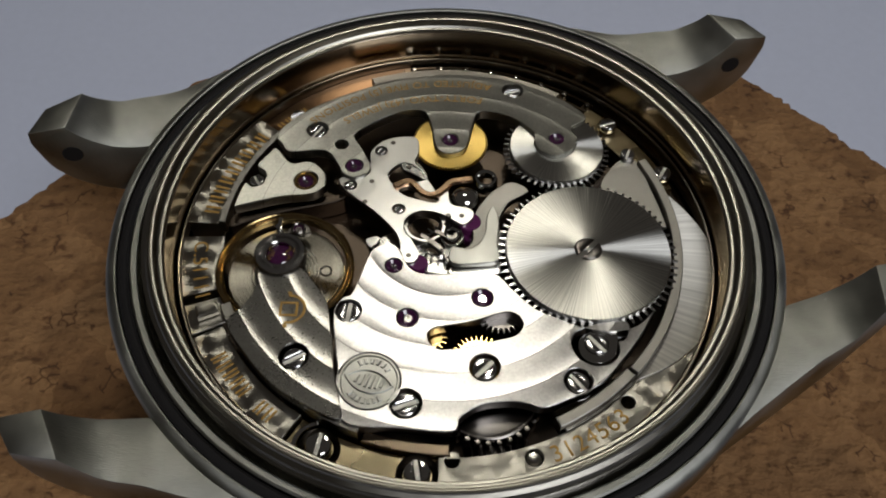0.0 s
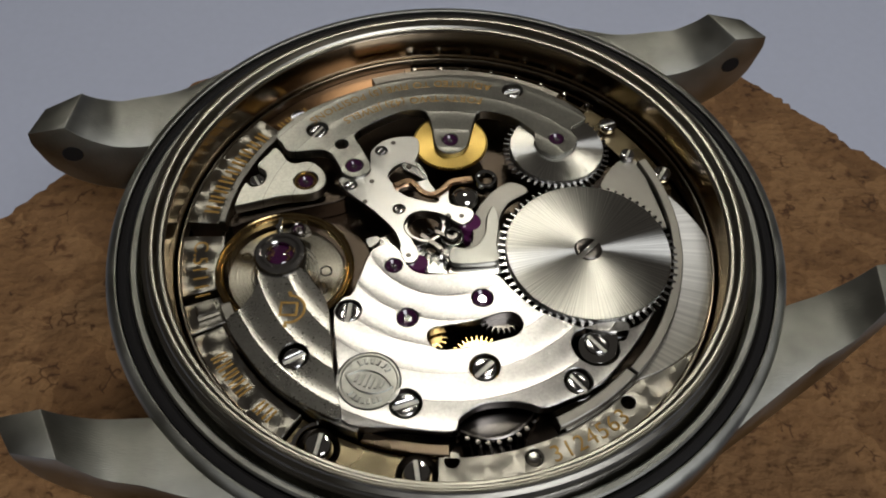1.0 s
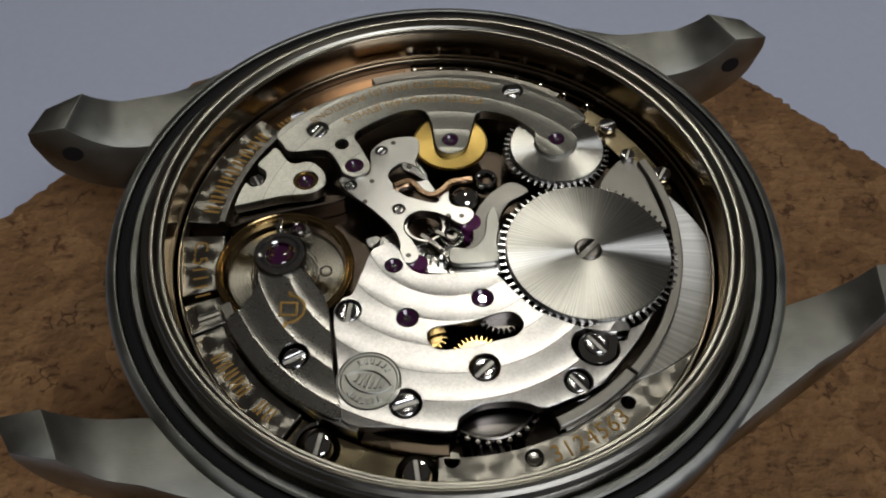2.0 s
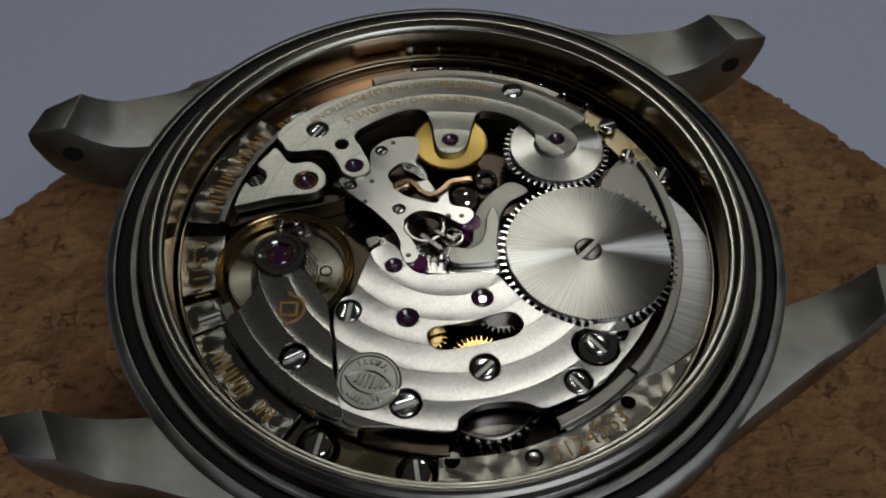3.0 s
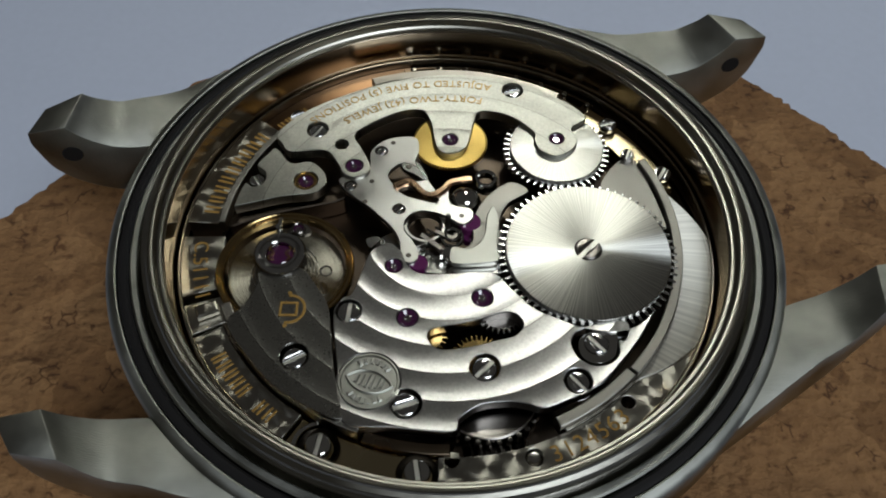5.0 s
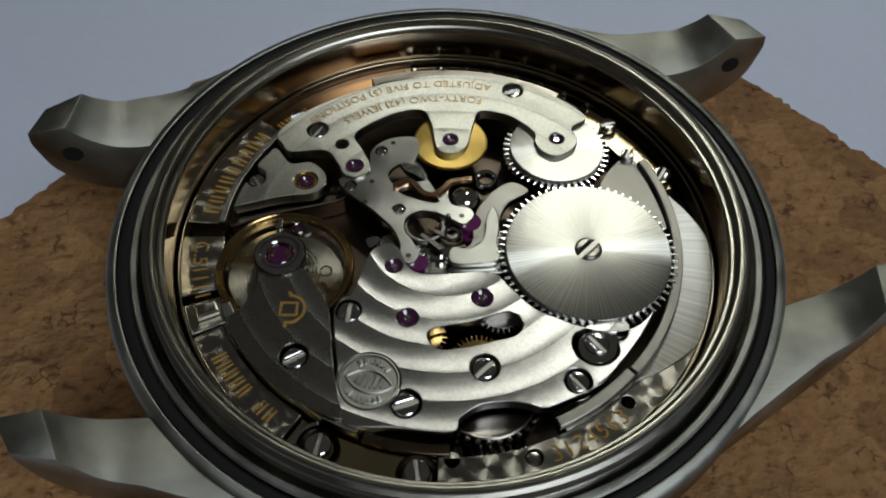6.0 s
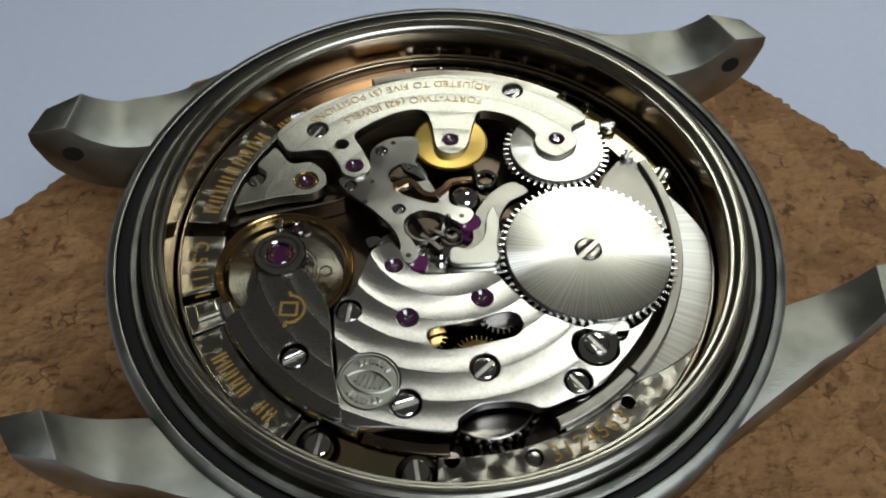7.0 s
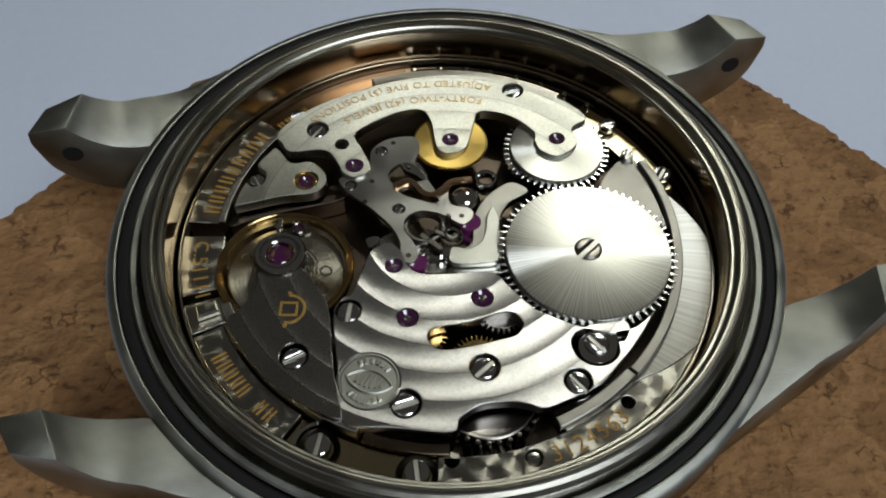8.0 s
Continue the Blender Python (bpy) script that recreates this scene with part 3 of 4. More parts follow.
    part("ring_segment", flat([band(o, 14.35, 14.92, 317.6, 385.5, 60)], -2.4, -1.2, 0.06), RING, mov)
    part("ring_segment", flat([band(o, 14.3, 14.75, 137, 178, 40)], -2.6, -1.5, 0.06), RING, mov)


def build_bridges(mov):
    z = Z_BRIDGE
    # upper train bridge
    text = smooth([(-11.80, 8.05), (-9.96, 10.25), (-7.11, 12.06), (-3.91, 13.45), (0.21, 14.22), (4.35, 13.73), (7.77, 12.05), (9.72, 10.15), (8.64, 9.02), (8.95, 7.94), (8.52, 6.97), (7.39, 6.32), (6.34, 6.81), (5.96, 7.65), (5.89, 8.62), (4.24, 10.07), (2.25, 10.46), (1.76, 9.28), (1.36, 7.32), (0.85, 6.57), (0.16, 6.34), (-0.49, 6.53), (-0.90, 7.26), (-1.26, 9.36), (-1.96, 10.47), (-3.75, 10.14), (-5.67, 8.86), (-6.46, 7.86), (-5.90, 6.71), (-5.23, 5.28), (-5.37, 4.46), (-6.20, 4.09), (-7.02, 4.42), (-7.39, 5.22), (-8.39, 6.44), (-10.68, 6.27), (-11.34, 6.94)])
    stones = [((0.15, 7.66), 0.52), ((7.50, 7.96), 0.5), ((-6.28, 5.10), 0.56)]
    bolts = [((-9.09, 8.39), 0.62, 60), ((4.61, 12.67), 0.62, 20)]
    hole = (-7.29, 7.04)
    up = part("train_bridge", flat([text] + [circle(c, r * 1.06, 32) for c, r in stones] + [circle(c, r * 1.2, 32) for c, r, _ in bolts] + [circle(hole, 0.46, 28)], z - 0.8, z, 0.06), BRIDGE_GRAINED, mov)
    for c, r in stones:
        jewel(up, c, r, z)
    for c, r, t in bolts:
        screw(up, c, r, z - 0.1, t)
    lettering(up, "ADJUSTED TO FIVE (5) POSITIONS", 13.5, 76.6, 0.88, z, INK, 1.06)
    lettering(up, "FORTY-TWO (42) JEWELS", 12.0, 78.2, 0.88, z, INK, 1.06)
    # side bridge
    side = smooth([(-11.68, 6.56), (-10.55, 5.24), (-9.24, 5.38), (-8.24, 4.49), (-8.04, 3.60), (-8.38, 2.91), (-9.12, 2.55), (-10.75, 2.32), (-13.28, 1.54), (-13.76, 1.53), (-13.35, 3.37), (-12.86, 3.09), (-12.16, 3.40), (-12.15, 4.40), (-12.76, 4.99), (-12.18, 6.03)], 4)
    c1, c2 = (-9.39, 3.72), (-12.79, 4.13)
    sb = part("side_bridge", flat([side, circle(c1, 0.8, 32)], z - 0.8, z, 0.06), BRIDGE_GRAINED, mov)
    jewel(sb, c1, 0.5, z - 0.1, GILT)
    screw(sb, c2, 0.5, z - 0.5, 120)
    # foot coloured dark for the shaded cavity beside the balance
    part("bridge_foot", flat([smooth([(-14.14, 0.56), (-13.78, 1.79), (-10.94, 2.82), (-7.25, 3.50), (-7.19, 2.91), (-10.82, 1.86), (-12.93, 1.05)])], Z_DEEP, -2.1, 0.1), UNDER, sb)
    # balance cock
    cock = smooth([(-11.26, -3.72), (-9.02, -3.41), (-7.78, -4.75), (-6.97, -6.14), (-6.65, -7.69), (-6.25, -10.26), (-5.81, -12.00), (-5.66, -13.41), (-7.57, -12.65), (-9.59, -11.39), (-11.48, -9.36), (-12.76, -7.44), (-12.10, -6.45), (-11.55, -5.45), (-11.36, -4.63)])
    c3 = (-8.56, -9.59)
    bc = part("balance_cock", flat([cock, circle(c3, 0.84, 32)], z - 0.6, z + 0.2, 0.06), BRIDGE_COCK, mov)
    screw(bc, c3, 0.72, z + 0.0, 30)
    e = (-9.23, -6.47)
    emblem = [[(e[0] - 0.55, e[1] - 0.5), (e[0] + 0.55, e[1] - 0.5), (e[0] + 0.55, e[1] + 0.5), (e[0] - 0.55, e[1] + 0.5)],
              [(e[0] - 0.4, e[1] - 0.35), (e[0] + 0.4, e[1] - 0.35), (e[0] + 0.4, e[1] + 0.35), (e[0] - 0.4, e[1] + 0.35)],
              band(e, 0.85, 1.02, -100, 95, 24), circle((e[0] - 0.1, e[1] - 1.15), 0.13, 12), circle((e[0] - 0.05, e[1] + 1.1), 0.13, 12)]
    part("emblem", flat(emblem, 0, 0.03, 0.005), INK, bc, "gilt engraved square and ring", (0, 0, z + 0.2))
    # three-quarter bridge with its slot, screws and jewels
    main = smooth([(-5.55, -13.38), (-6.06, -10.15), (-6.59, -6.79), (-6.20, -5.52), (-5.65, -5.18), (-5.16, -3.52), (-4.83, -2.32), (-4.45, -1.70), (-3.55, -1.33), (-2.97, -1.75), (-2.61, -2.53), (-2.20, -3.20), (-1.43, -3.60), (0.02, -3.57), (2.09, -3.40), (3.13, -3.58), (3.96, -4.56), (5.26, -5.94), (6.56, -6.58), (8.01, -7.17), (9.97, -7.40), (11.35, -6.98), (12.41, -5.98), (11.26, -7.94), (10.00, -9.56), (8.71, -10.94), (6.81, -11.91), (5.47, -12.42), (4.64, -12.20), (3.56, -12.08), (1.99, -12.32), (0.91, -13.11), (0.46, -13.91), (-2.60, -13.75)])
    stones = [((2.21, -5.29), 0.6), ((-2.23, -6.78), 0.6), ((-3.22, -3.05), 0.5)]
    bolts = [((-5.73, -6.38), 0.78, 85), ((2.28, -9.97), 0.78, 45), ((-2.11, -12.30), 0.8, 20), ((7.53, -10.72), 0.72, 130)]
    slot = smooth([(-1.00, -8.13), (-0.66, -7.47), (1.39, -7.01), (3.23, -6.34), (4.13, -6.36), (4.57, -7.05), (4.15, -7.79), (3.02, -8.19), (1.06, -8.72), (-0.40, -8.82)])
    click = (8.81, -8.22)
    seal = (-4.22, -10.96)
    mb = part("three_quarter_bridge", flat([main, slot, smooth([(7.34, -8.17), (7.65, -7.56), (8.51, -7.16), (9.97, -6.82), (10.63, -6.88), (10.69, -7.50), (10.37, -8.03), (10.06, -8.11), (10.01, -8.93), (9.35, -9.61), (8.45, -9.70), (7.71, -9.28), (7.40, -8.69)]), circle(seal, 1.78, 48)] + [circle(c, r * 1.06, 32) for c, r in stones] + [circle(c, r * 1.12, 32) for c, r, _ in bolts],
              z - 0.8, z, 0.06), BRIDGE, mov)
    for c, r in stones:
        jewel(mb, c, r, z)
    for c, r, t in bolts:
        screw(mb, c, r * 0.95, z - 0.08, t)
    pawl = smooth([(7.75, -8.35), (7.92, -7.82), (8.69, -7.30), (9.88, -7.01), (10.11, -7.39), (9.93, -8.75), (9.35, -9.35), (8.50, -9.48), (7.89, -9.05)])
    part("click", flat([pawl], -0.6, -0.2, 0.05), STEEL_POLISHED, mb, "", (0, 0, z))
    screw(mb, click, 0.74, z - 0.02, 130)
    # medallion: plain raised shapes
    disc = part("medallion", lathe([(0, -0.08), (1.56, -0.08), (1.62, 0.02), (1.72, 0.02), (1.75, -0.1), (1.75, -0.7), (0, -0.7)], 64), MEDAL, mb, "round embossed medallion", (*seal, z))
    lens = arc((0.0, -0.95), 1.7, 34, 146, 18) + arc((0.0, 0.95), 1.7, 214, 326, 18)
    inner = [(x * 0.88, y * 0.8) for x, y in lens]
    turned = [[(x * 0.97 + y * 0.24, -x * 0.24 + y * 0.97) for x, y in o] for o in (lens, inner)]
    bars = [[(x * 0.97 + y * 0.24, -x * 0.24 + y * 0.97) for x, y in ((bx - 0.08, -h), (bx + 0.08, -h), (bx + 0.16, h), (bx, h))]
            for bx, h in ((-0.75, 0.25), (-0.45, 0.36), (-0.15, 0.42), (0.15, 0.42), (0.45, 0.36), (0.72, 0.25))]
    rim = [band((0, 0), 1.08, 1.42, a, a + 9, 3) for a in list(range(32, 128, 16)) + list(range(212, 308, 14))]
    part("embossing", flat(turned + bars + rim, -0.12, 0.03, 0.04), MEDAL, disc, "", (*seal, z))
    # plate beside the ratchet wheel
    sp = smooth([(10.25, 4.17), (11.45, 6.24), (12.45, 6.79), (13.15, 6.18), (13.6, 4.26), (14.02, 2.31), (14.23, 0.67), (13.25, 1.58), (12.27, 2.66), (11.24, 3.46)])
    bp = part("barrel_bridge", flat([sp], -2.6, -1.6, 0.05), RING, mov)
    screw(bp, (12.34, 6.83), 0.48, -1.15, 70)


RATCHET = (8.82, -1.72)


def build_wheels(mov):
    wheel = part("ratchet_wheel", lathe([(0, 0.0), (5.08, 0.0), (5.13, -0.05), (5.14, -0.35), (0, -0.4)], 128), SUNRAY, mov, "sunray-brushed steel wheel", (*RATCHET, -0.75))
    part("teeth", flat([gear(5.62, 66, 0.46, 0.5), circle((0, 0), 4.9, 64)], -0.9, -0.36, 0.025), TOOTH, wheel, "", (*RATCHET, -0.75))
    screw(wheel, RATCHET, 0.9, -0.62, 47, STEEL_DARK)
    c = (7.52, 7.54)
    wheel = part("crown_wheel", lathe([(0, 0.0), (3.18, 0.0), (3.22, -0.05), (3.23, -0.35), (0, -0.4)], 96), SUNRAY, mov, "sunray-brushed steel wheel", (*c, -1.35))
    part("teeth", flat([gear(3.68, 46, 0.42, 0.5), circle((0, 0), 3.0, 48)], -0.8, -0.36, 0.025), TOOTH, wheel, "", (*c, -1.35))
    c = (0.15, 7.88)
    part("gilt_wheel", flat([gear(2.58, 84, 0.12, 0.4)], -0.3, 0.0, 0.02), GOLD_SUNRAY, mov, "sunray-brushed gilt wheel with fine teeth", (*c, -1.4))
    # train wheels seen through the slot
    c = (2.02, -9.12)
    part("train_wheel", flat([gear(1.75, 34, 0.32, 0.4)], -0.2, 0.0, 0.02), GILT, mov, "gilt toothed wheel", (*c, -1.9))
    c = (3.32, -5.56)
    part("train_wheel", flat([gear(1.7, 30, 0.3, 0.4)], -0.2, 0.0, 0.02), STEEL_DARK, mov, "dark steel toothed wheel", (*c, -1.75))
    c = (-0.85, -7.54)
    part("train_wheel", flat([gear(1.0, 16, 0.3, 0.4)], -0.2, 0.0, 0.02), GILT, mov, "gilt toothed wheel", (*c, -1.95))
    # contrate winding wheel in the notch at the crown: pegs hang from its rim
    c = (2.49, -10.97)
    ww = part("winding_wheel", lathe([(0, -0.1), (2.5, -0.1), (2.68, -0.02), (2.8, 0.0), (2.88, -0.05), (2.9, -0.3), (2.4, -0.34), (0, -0.4)], 96), STEEL_DARK, mov, "flat steel winding wheel", (*c, -2.1))
    for k in range(32):
        a = 2 * math.pi * k / 32
        peg = lathe([(0, 0.0), (0.15, -0.02), (0.19, -0.12), (0.19, -0.7), (0.12, -1.05), (0, -1.12)], 10)
        part("tooth", peg, STEEL_DARK, ww, "", (c[0] + 3.05 * math.cos(a), c[1] + 3.05 * math.sin(a), -2.15))
    # winding pinion: a toothed barrel lying on the line to the crown
    barrel = flat([gear(2.3, 26, 0.45, 0.4)], -0.75, 0.75, 0.08)
    barrel.transform(Matrix.Rotation(radians(90), 4, "X"))
    c = (2.92, -14.20)
    barrel.transform(Matrix.Rotation(math.atan2(c[1], c[0]) + radians(90), 4, "Z"))
    part("winding_pinion", barrel, STEEL_DARK, mov, "toothed steel pinion", (*c, -4.7))


def build_centre(mov):
    z = -1.25
    lever = smooth([(-7.24, 4.04), (-6.45, 4.56), (-5.35, 5.09), (-5.23, 6.75), (-4.12, 7.84), (-2.29, 8.05), (-1.97, 6.83), (-2.17, 5.68), (-1.40, 4.38), (-0.51, 2.88), (-0.37, 3.42), (0.05, 3.52), (0.25, 2.17), (1.50, 1.78), (1.72, 1.08), (1.06, 0.46), (0.15, 0.95), (-0.77, 1.39), (-1.87, 1.46), (-2.65, 0.79), (-2.69, -0.13), (-2.16, -0.89), (-1.73, -1.89), (-1.92, -2.51), (-2.44, -2.65), (-2.95, -2.23), (-2.93, -1.22), (-3.45, -0.02), (-4.81, 1.48), (-6.58, 2.97)])
    window = smooth([(-3.95, 4.62), (-3.60, 5.24), (-2.93, 5.66), (-2.08, 5.27), (-1.44, 4.38), (-1.88, 4.02), (-2.64, 4.05), (-3.23, 3.74), (-3.76, 3.92)])
    gap = smooth([(-3.20, 3.20), (-2.62, 3.51), (-1.86, 3.28), (-1.03, 2.81), (-0.57, 2.54), (-0.79, 2.20), (-1.76, 2.41), (-2.74, 2.77)])
    gate = part("lever_plate", flat([lever, window, gap] + [circle(p, 0.42, 20) for p in ((-4.57, 6.71), (-6.44, 3.56), (-3.13, 1.62))], z - 0.35, z, 0.04), LEVER, mov, "grey steel lever plate")
    for p, t in (((-4.56, 6.67), 50), ((-6.44, 3.52), 50), ((-3.13, 1.58), 60)):
        screw(gate, p, 0.3, z + 0.05, t)
    for p in ((-5.04, 3.94), (-5.37, 2.18), (-3.79, 7.48), (-2.61, 5.31), (-2.36, -2.08), (0.95, 1.15)):
        part("pin", lathe([(0, 0.01), (0.16, 0.012), (0.2, -0.05)], 14), DARK, gate, "dark pin end", (*p, z + 0.01))
    part("lever_plate_foot", flat([circle((-1.41, 0.60), 1.35, 32), circle((-1.41, 0.60), 1.12, 32)], -2.3, -1.6, 0.04), STEEL_GREY, gate)
    part("spring", flat([strip([(-3.51, 3.41), (-2.63, 3.87), (-2.13, 3.54), (-1.62, 2.92), (-0.95, 2.74), (-0.29, 3.24), (0.30, 3.90), (1.66, 4.18)], 0.42)], -1.3, -1.0, 0.06), COPPER, mov, "coppery curved spring")
    part("lobe", flat([smooth([(-3.12, 5.55), (-2.71, 5.92), (-1.93, 5.63), (-1.33, 4.53), (-1.59, 4.22), (-2.21, 4.66), (-2.91, 5.04)])], -1.7, -1.3, 0.05), STEEL_GREY, gate)
    part("spring", flat([strip([(-3.10, 5.94), (-2.19, 5.25), (-1.52, 4.65)], 0.55)], -1.9, -1.45, 0.05), COPPER, mov, "coppery curved spring")
    part("collar", lathe([(0.5, -0.6), (0.5, -0.05), (0.58, 0.05), (0.72, 0.02), (0.8, -0.15), (0.8, -0.9)], 32), STEEL_POLISHED, mov, "", (*(2.59, 4.65), -1.5))
    part("hub", lathe([(0, 0.5), (0.35, 0.47), (0.7, 0.34), (0.95, 0.1), (1.08, -0.25), (1.1, -1.2)], 40), STEEL_POLISHED, mov, "polished domed hub", (*(1.15, 3.20), -1.9))
    # click spring bridge: an S-shaped arm
    low = smooth([(4.29, 4.34), (2.95, 3.42), (2.03, 2.04), (1.65, 0.76), (1.64, -0.61), (1.07, -1.29), (0.35, -1.18), (0.37, -2.40), (3.19, -2.34), (3.52, -0.57), (3.41, 0.94), (4.04, 2.47), (5.40, 3.57)])
    arm = part("spring_arm", flat([low], -2.0, -1.5, 0.06), RING, mov, "S-shaped grained arm")
    high = smooth([(0.35, -1.40), (1.42, -1.51), (2.13, -0.96), (2.47, -0.05), (2.55, 1.01), (2.94, 1.91), (3.19, 1.63), (3.38, 0.57), (3.20, -1.02), (3.31, -2.25), (2.46, -2.57), (0.36, -2.62)])
    part("raised_rib", flat([high], -1.6, -1.2, 0.06), MEDAL, arm, "raised polished rib")
    part("spring_arm_foot", flat([smooth([(0.48, -2.48), (3.38, -2.24), (3.47, -3.01), (0.55, -3.20)])], Z_DEEP, -1.7, 0.05), STEEL_GREY, mov)
    # escapement
    for p, s in (((1.50, 0.86), 0.75), ((-1.75, -2.45), 0.62)):
        part("pallet_jewel", lathe([(0, 0.0), (s * 0.9, 0.0), (s, -0.08), (s, -0.6), (0, -0.6)], 28), RUBY_PALE, mov, "purple pallet jewel", (*p, -1.45))
    part("pallet_jewel", lathe([(0, 0.0), (0.66, 0.0), (0.74, -0.08), (0.74, -0.6), (0, -0.6)], 28), RUBY_PALE, mov, "purple pallet jewel", (*(1.67, 0.44), -2.1))
    pc = (0.08, 0.72)
    # arbor and forks take the darkened steel in place of dark reflections
    part("arbor", lathe([(0, 0.75), (0.16, 0.7), (0.19, 0.5), (0.14, 0.45), (0.2, 0.0), (0.3, -0.3), (0.55, -0.35), (0.6, -0.5), (0.3, -0.55), (0.7, -0.8), (0.7, -1.0), (0.2, -1.0)], 24), STEEL_DARK, mov, "polished steel arbor, dark reflections in its colour", (*pc, -1.4))
    part("escape_wheel", flat([gear(1.5, 18, 0.4, 0.3, 0.25), circle((0, 0), 1.0, 28)], -0.15, 0, 0.02), STEEL_POLISHED, mov, "polished toothed wheel", (*(-0.37, -0.67), -1.9))
    for r, z0 in ((0.78, -1.75), (0.5, -1.5)):
        part("collet", lathe([(r - 0.16, 0.0), (r - 0.14, 0.1), (r - 0.04, 0.1), (r, 0.04), (r, -0.12), (r - 0.16, -0.12)], 28, True), STEEL_POLISHED, mov, "polished ring on the arbor", (0.35, -0.25, z0))
    part("pinion", flat([gear(0.6, 9, 0.2, 0.4)], -0.5, 0, 0.03), STEEL_POLISHED, mov, "", (*(0.18, -1.58), -1.5))
    part("fork", flat([strip([(-1.65, -0.16), (-0.91, -0.73), (-0.18, -1.47), (0.37, -2.46)], 0.35)], -1.9, -1.6, 0.04), STEEL_DARK, mov)
    part("fork", flat([strip([(-0.75, 0.10), (0.35, -0.42), (0.78, 0.05)], 0.3)], -1.8, -1.5, 0.04), STEEL_DARK, mov)
    part("spring_foot", flat([smooth([(-5.10, -0.84), (-4.40, -0.60), (-4.23, -0.96), (-4.80, -1.50)])], -1.9, -1.3, 0.04), STEEL_GREY, mov)
    part("under_plate", flat([smooth([(-4.5, -0.4), (-3.35, 0.4), (-1.82, -0.63), (0.38, -1.92), (0.39, -2.79), (-3.55, -2.44), (-4.5, -1.7)])], Z_DEEP, -2.2, 0.05), STEEL_GREY, mov)


BALANCE = (-10.0, -2.95)


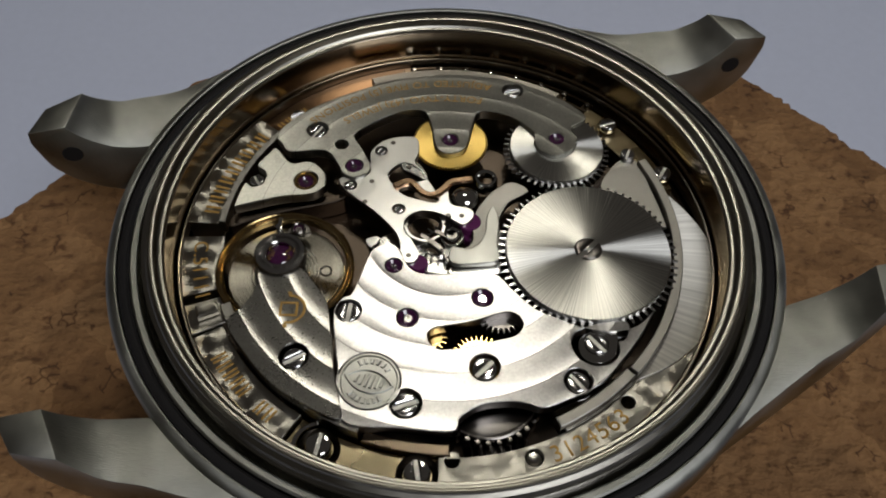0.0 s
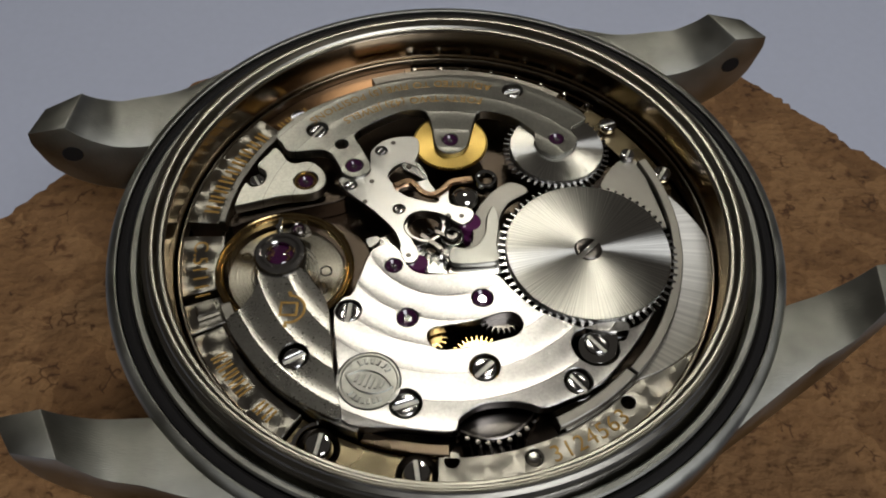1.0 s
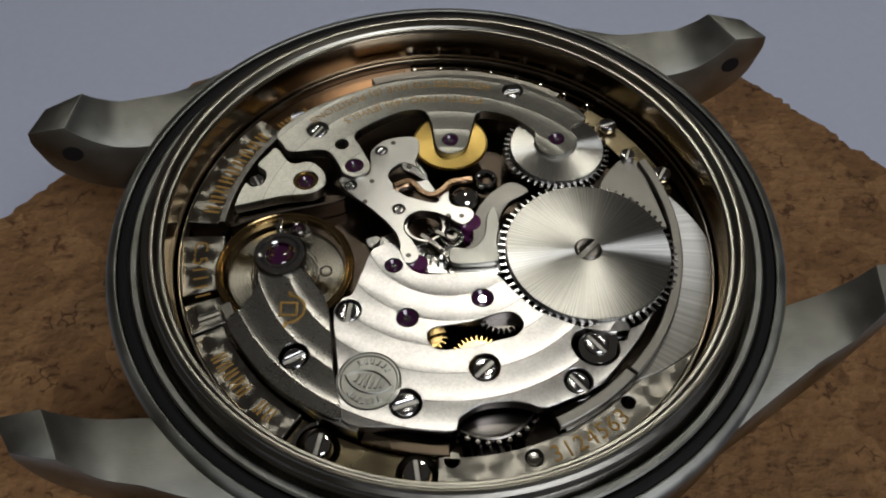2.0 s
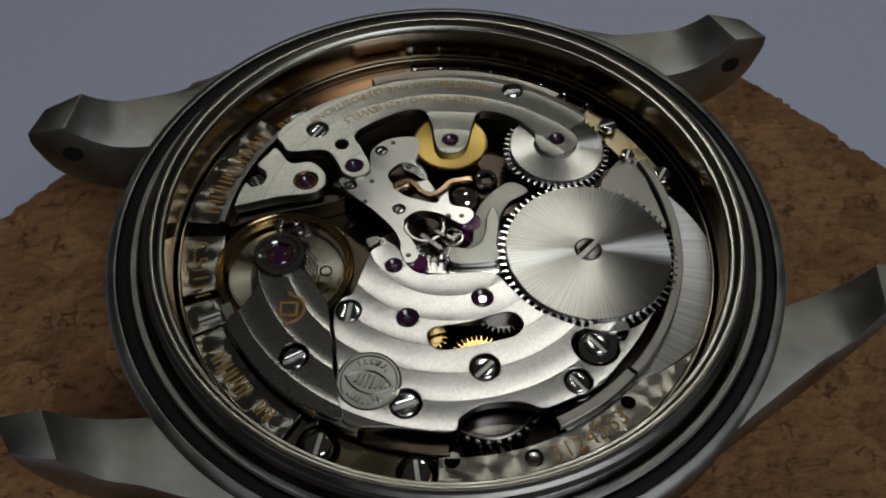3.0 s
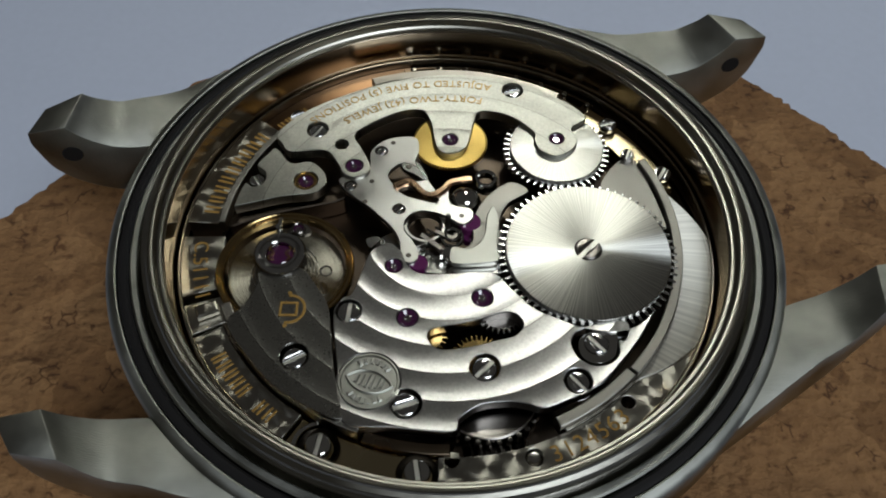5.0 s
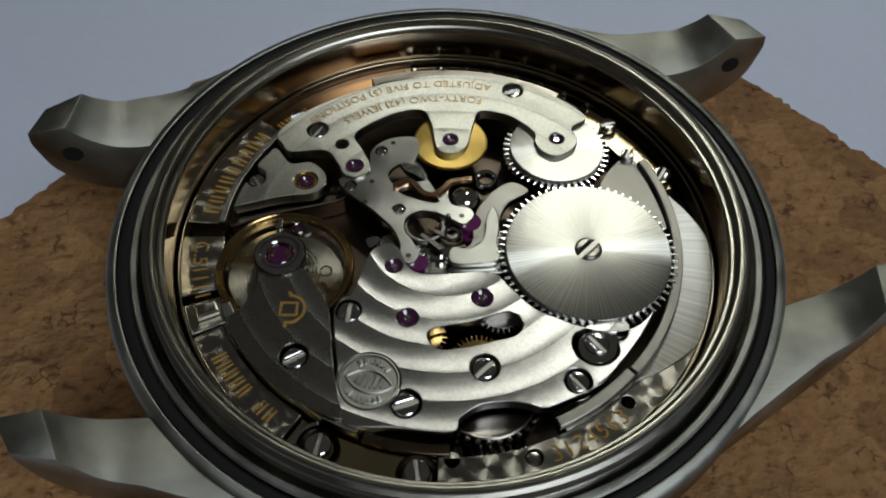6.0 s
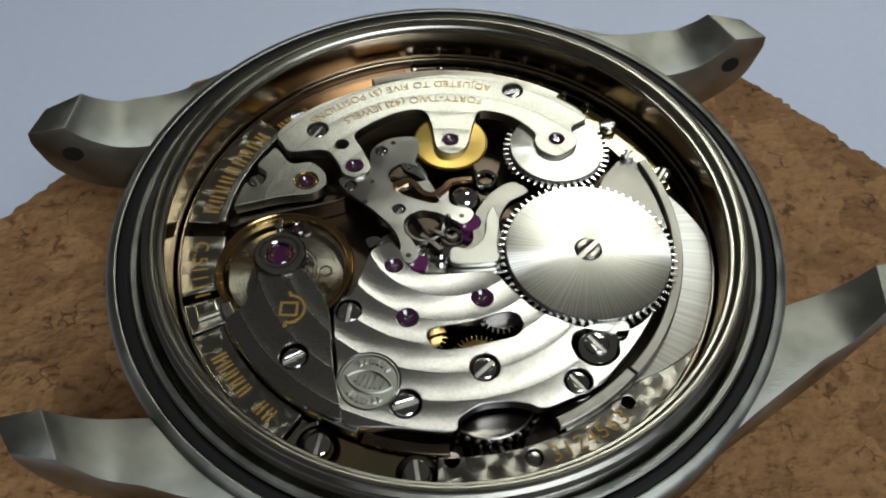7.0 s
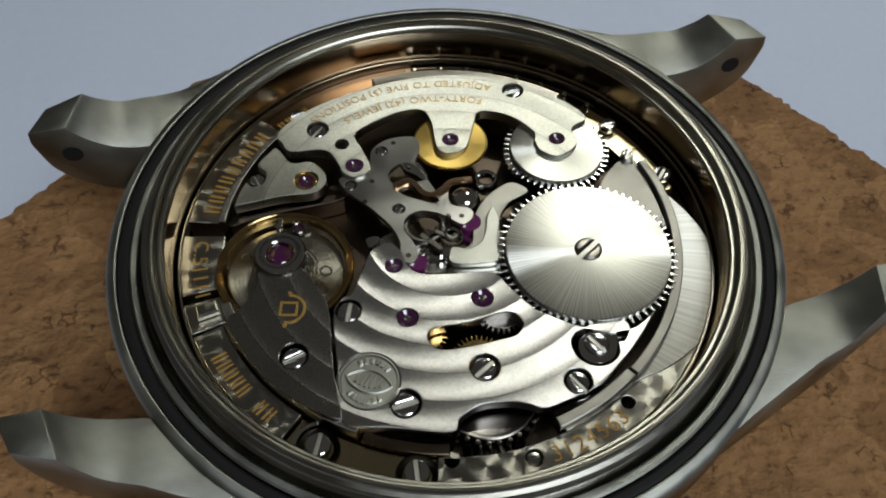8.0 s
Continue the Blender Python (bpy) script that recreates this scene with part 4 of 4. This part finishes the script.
def build_balance(mov):
    part("balance_floor", lathe([(0, 0.0), (3.55, 0.0), (3.62, -0.06), (3.62, -0.8), (0, -0.8)], 96), TURNED_PLATE, mov, "finely turned steel disc", (*BALANCE, -2.25))
    for p, r in (((-7.55, -2.71), 0.38), ((-12.66, -1.82), 0.34), ((-6.89, -0.02), 0.3), ((-9.73, 0.75), 0.36)):
        part("eyelet", lathe([(0, -0.05), (r * 0.7, -0.05), (r * 0.8, 0.02), (r, 0.05), (r * 1.1, -0.02)], 28), STEEL_GREY, mov, "small turned eyelet", (*p, -2.22))
    screw(mov, (-7.76, -4.07), 0.5, -2.1, 110, None, "screw in the floor under the balance")
    wheel = part("balance_wheel", lathe([(3.78, -0.06), (3.84, 0.0), (3.92, -0.04), (3.98, -0.14), (4.12, -0.14), (4.18, -0.03), (4.24, 0.0), (4.28, -0.05), (4.28, -0.45), (3.78, -0.45)], 128, True), BALANCE_GILT, mov, "gilt balance wheel", (*BALANCE, -1.5))
    for a in (90, 270):
        c, s = math.cos(radians(a)), math.sin(radians(a))
        spoke = [(r * c - w * s, r * s + w * c) for r, w in ((0.2, 0.3), (2.4, 0.26), (3.95, 0.62), (3.95, -0.62), (2.4, -0.26), (0.2, -0.3))]
        part("arm", flat([spoke], -0.32, -0.14, 0.03), BALANCE_GILT, wheel, "", (*BALANCE, -1.5))
    for a in (30, 75, 105, 150, 210, 255, 285, 330):
        w = lathe([(0, 0.16), (0.16, 0.14), (0.2, 0.0), (0, 0)], 12)
        part("timing_screw", w, BALANCE_GILT, wheel, "", (BALANCE[0] + 3.62 * math.cos(radians(a)), BALANCE[1] + 3.62 * math.sin(radians(a)), -1.72))
    turns = [((0.7 + 1.5 * i / 110) * math.cos(i * 0.4), (0.7 + 1.5 * i / 110) * math.sin(i * 0.4)) for i in range(111)]
    part("hairspring", flat([strip([(BALANCE[0] + x, BALANCE[1] + y) for x, y in turns], 0.05)], -1.95, -1.8, 0.01), STEEL_GREY, mov, "fine spiral hairspring")
    # shock setting on the cock
    hub = (-10.24, -2.56)
    h = part("shock_setting", lathe([(0.82, -0.5), (0.84, -0.05), (0.92, 0.02), (1.08, 0.02), (1.14, -0.08), (1.2, -0.08), (1.26, 0.04), (1.5, 0.03), (1.6, -0.08), (1.64, -0.3), (1.64, -0.6), (0.8, -0.6)], 72),
             SCREW, mov, "ringed steel shock setting", (*hub, -0.55))
    part("cap_jewel", lathe([(0, 0.0), (0.4, -0.03), (0.66, -0.12), (0.8, -0.25), (0, -0.4)], 36), RUBY, h, "purple cap jewel", (*hub, -0.62))
    lyre = [strip([(hub[0] + sx * x, hub[1] + y) for x, y in ((0.52, 0.5), (0.66, 0.28), (0.42, 0.1), (0.42, -0.12), (0.66, -0.3), (0.5, -0.58))], 0.09) for sx in (1, -1)]
    for wire in lyre:
        part("lyre_spring", flat([wire], -0.06, 0.02, 0.015), GILT, h, "gilt lyre spring", (0, 0, -0.56))
    # regulator and stud
    part("regulator", flat([strip([(-10.40, -1.55), (-10.54, -0.53), (-10.55, 0.38)], 0.28)], -1.1, -0.75, 0.05), STEEL_POLISHED, mov)
    part("stud", lathe([(0, 0.3), (0.2, 0.26), (0.24, 0.0), (0.24, -0.6)], 20), STEEL_POLISHED, mov, "", (*(-10.58, -0.49), -0.85))
    part("stud_holder", flat([smooth([(-10.21, -0.61), (-9.75, 0.04), (-9.04, 0.15), (-8.6, -0.4), (-9.03, -0.68), (-9.61, -0.59)])], -1.5, -1.15, 0.05), STEEL_DARK, mov)
    jewel(mov, (-9.41, -0.30), 0.3, -1.0, STEEL_DARK)


# ---- lamp ----
def build_lamp():
    lamp = thing("inspection_lamp", (0, 0, 0), "small black hand lamp with a round glowing front", "lamp")
    part("shell", lathe([(0, 18), (14, 18), (22, 8), (24, 0), (24, -45), (22.5, -45), (22, 2), (0, 2)], 48), LAMP_SHELL, lamp)
    part("handle", lathe([(0, 18), (8, 19), (9, 24), (8, 60), (9.5, 110), (9, 128), (0, 132)], 32), LAMP_SHELL, lamp)
    for k in range(6):
        spot = (13.5 * math.cos(radians(72 * k)), 13.5 * math.sin(radians(72 * k)), 0) if k < 5 else (0, 0, 0)
        part("bulb", lathe([(0, -1.5), (2.5, -1.2), (4.6, -0.2), (5.2, 1.2), (0, 1.8)], 24), GLOW, lamp, "glowing white diode", spot)
    return lamp


build_table()
build_cork()
build_case()
movement = build_movement()
lamp = build_lamp()


def motions():
    rows = []
    for t, p, aim in LAMP_PATH:
        rows.append((t, look(Vector(p) * MM, Vector(aim) * MM)))
    walk(lamp, rows)
    bal = next(o for o in movement.children if o.name.startswith("balance_wheel"))
    rest = bal.location.copy()
    walk(bal, [(i / 30, pose(rest.x, rest.y, rest.z, 0, 0, 138 + 138 * math.sin(2 * math.pi * (3.0 * i / 30 + 0.15)))) for i in range(241)])


motions()
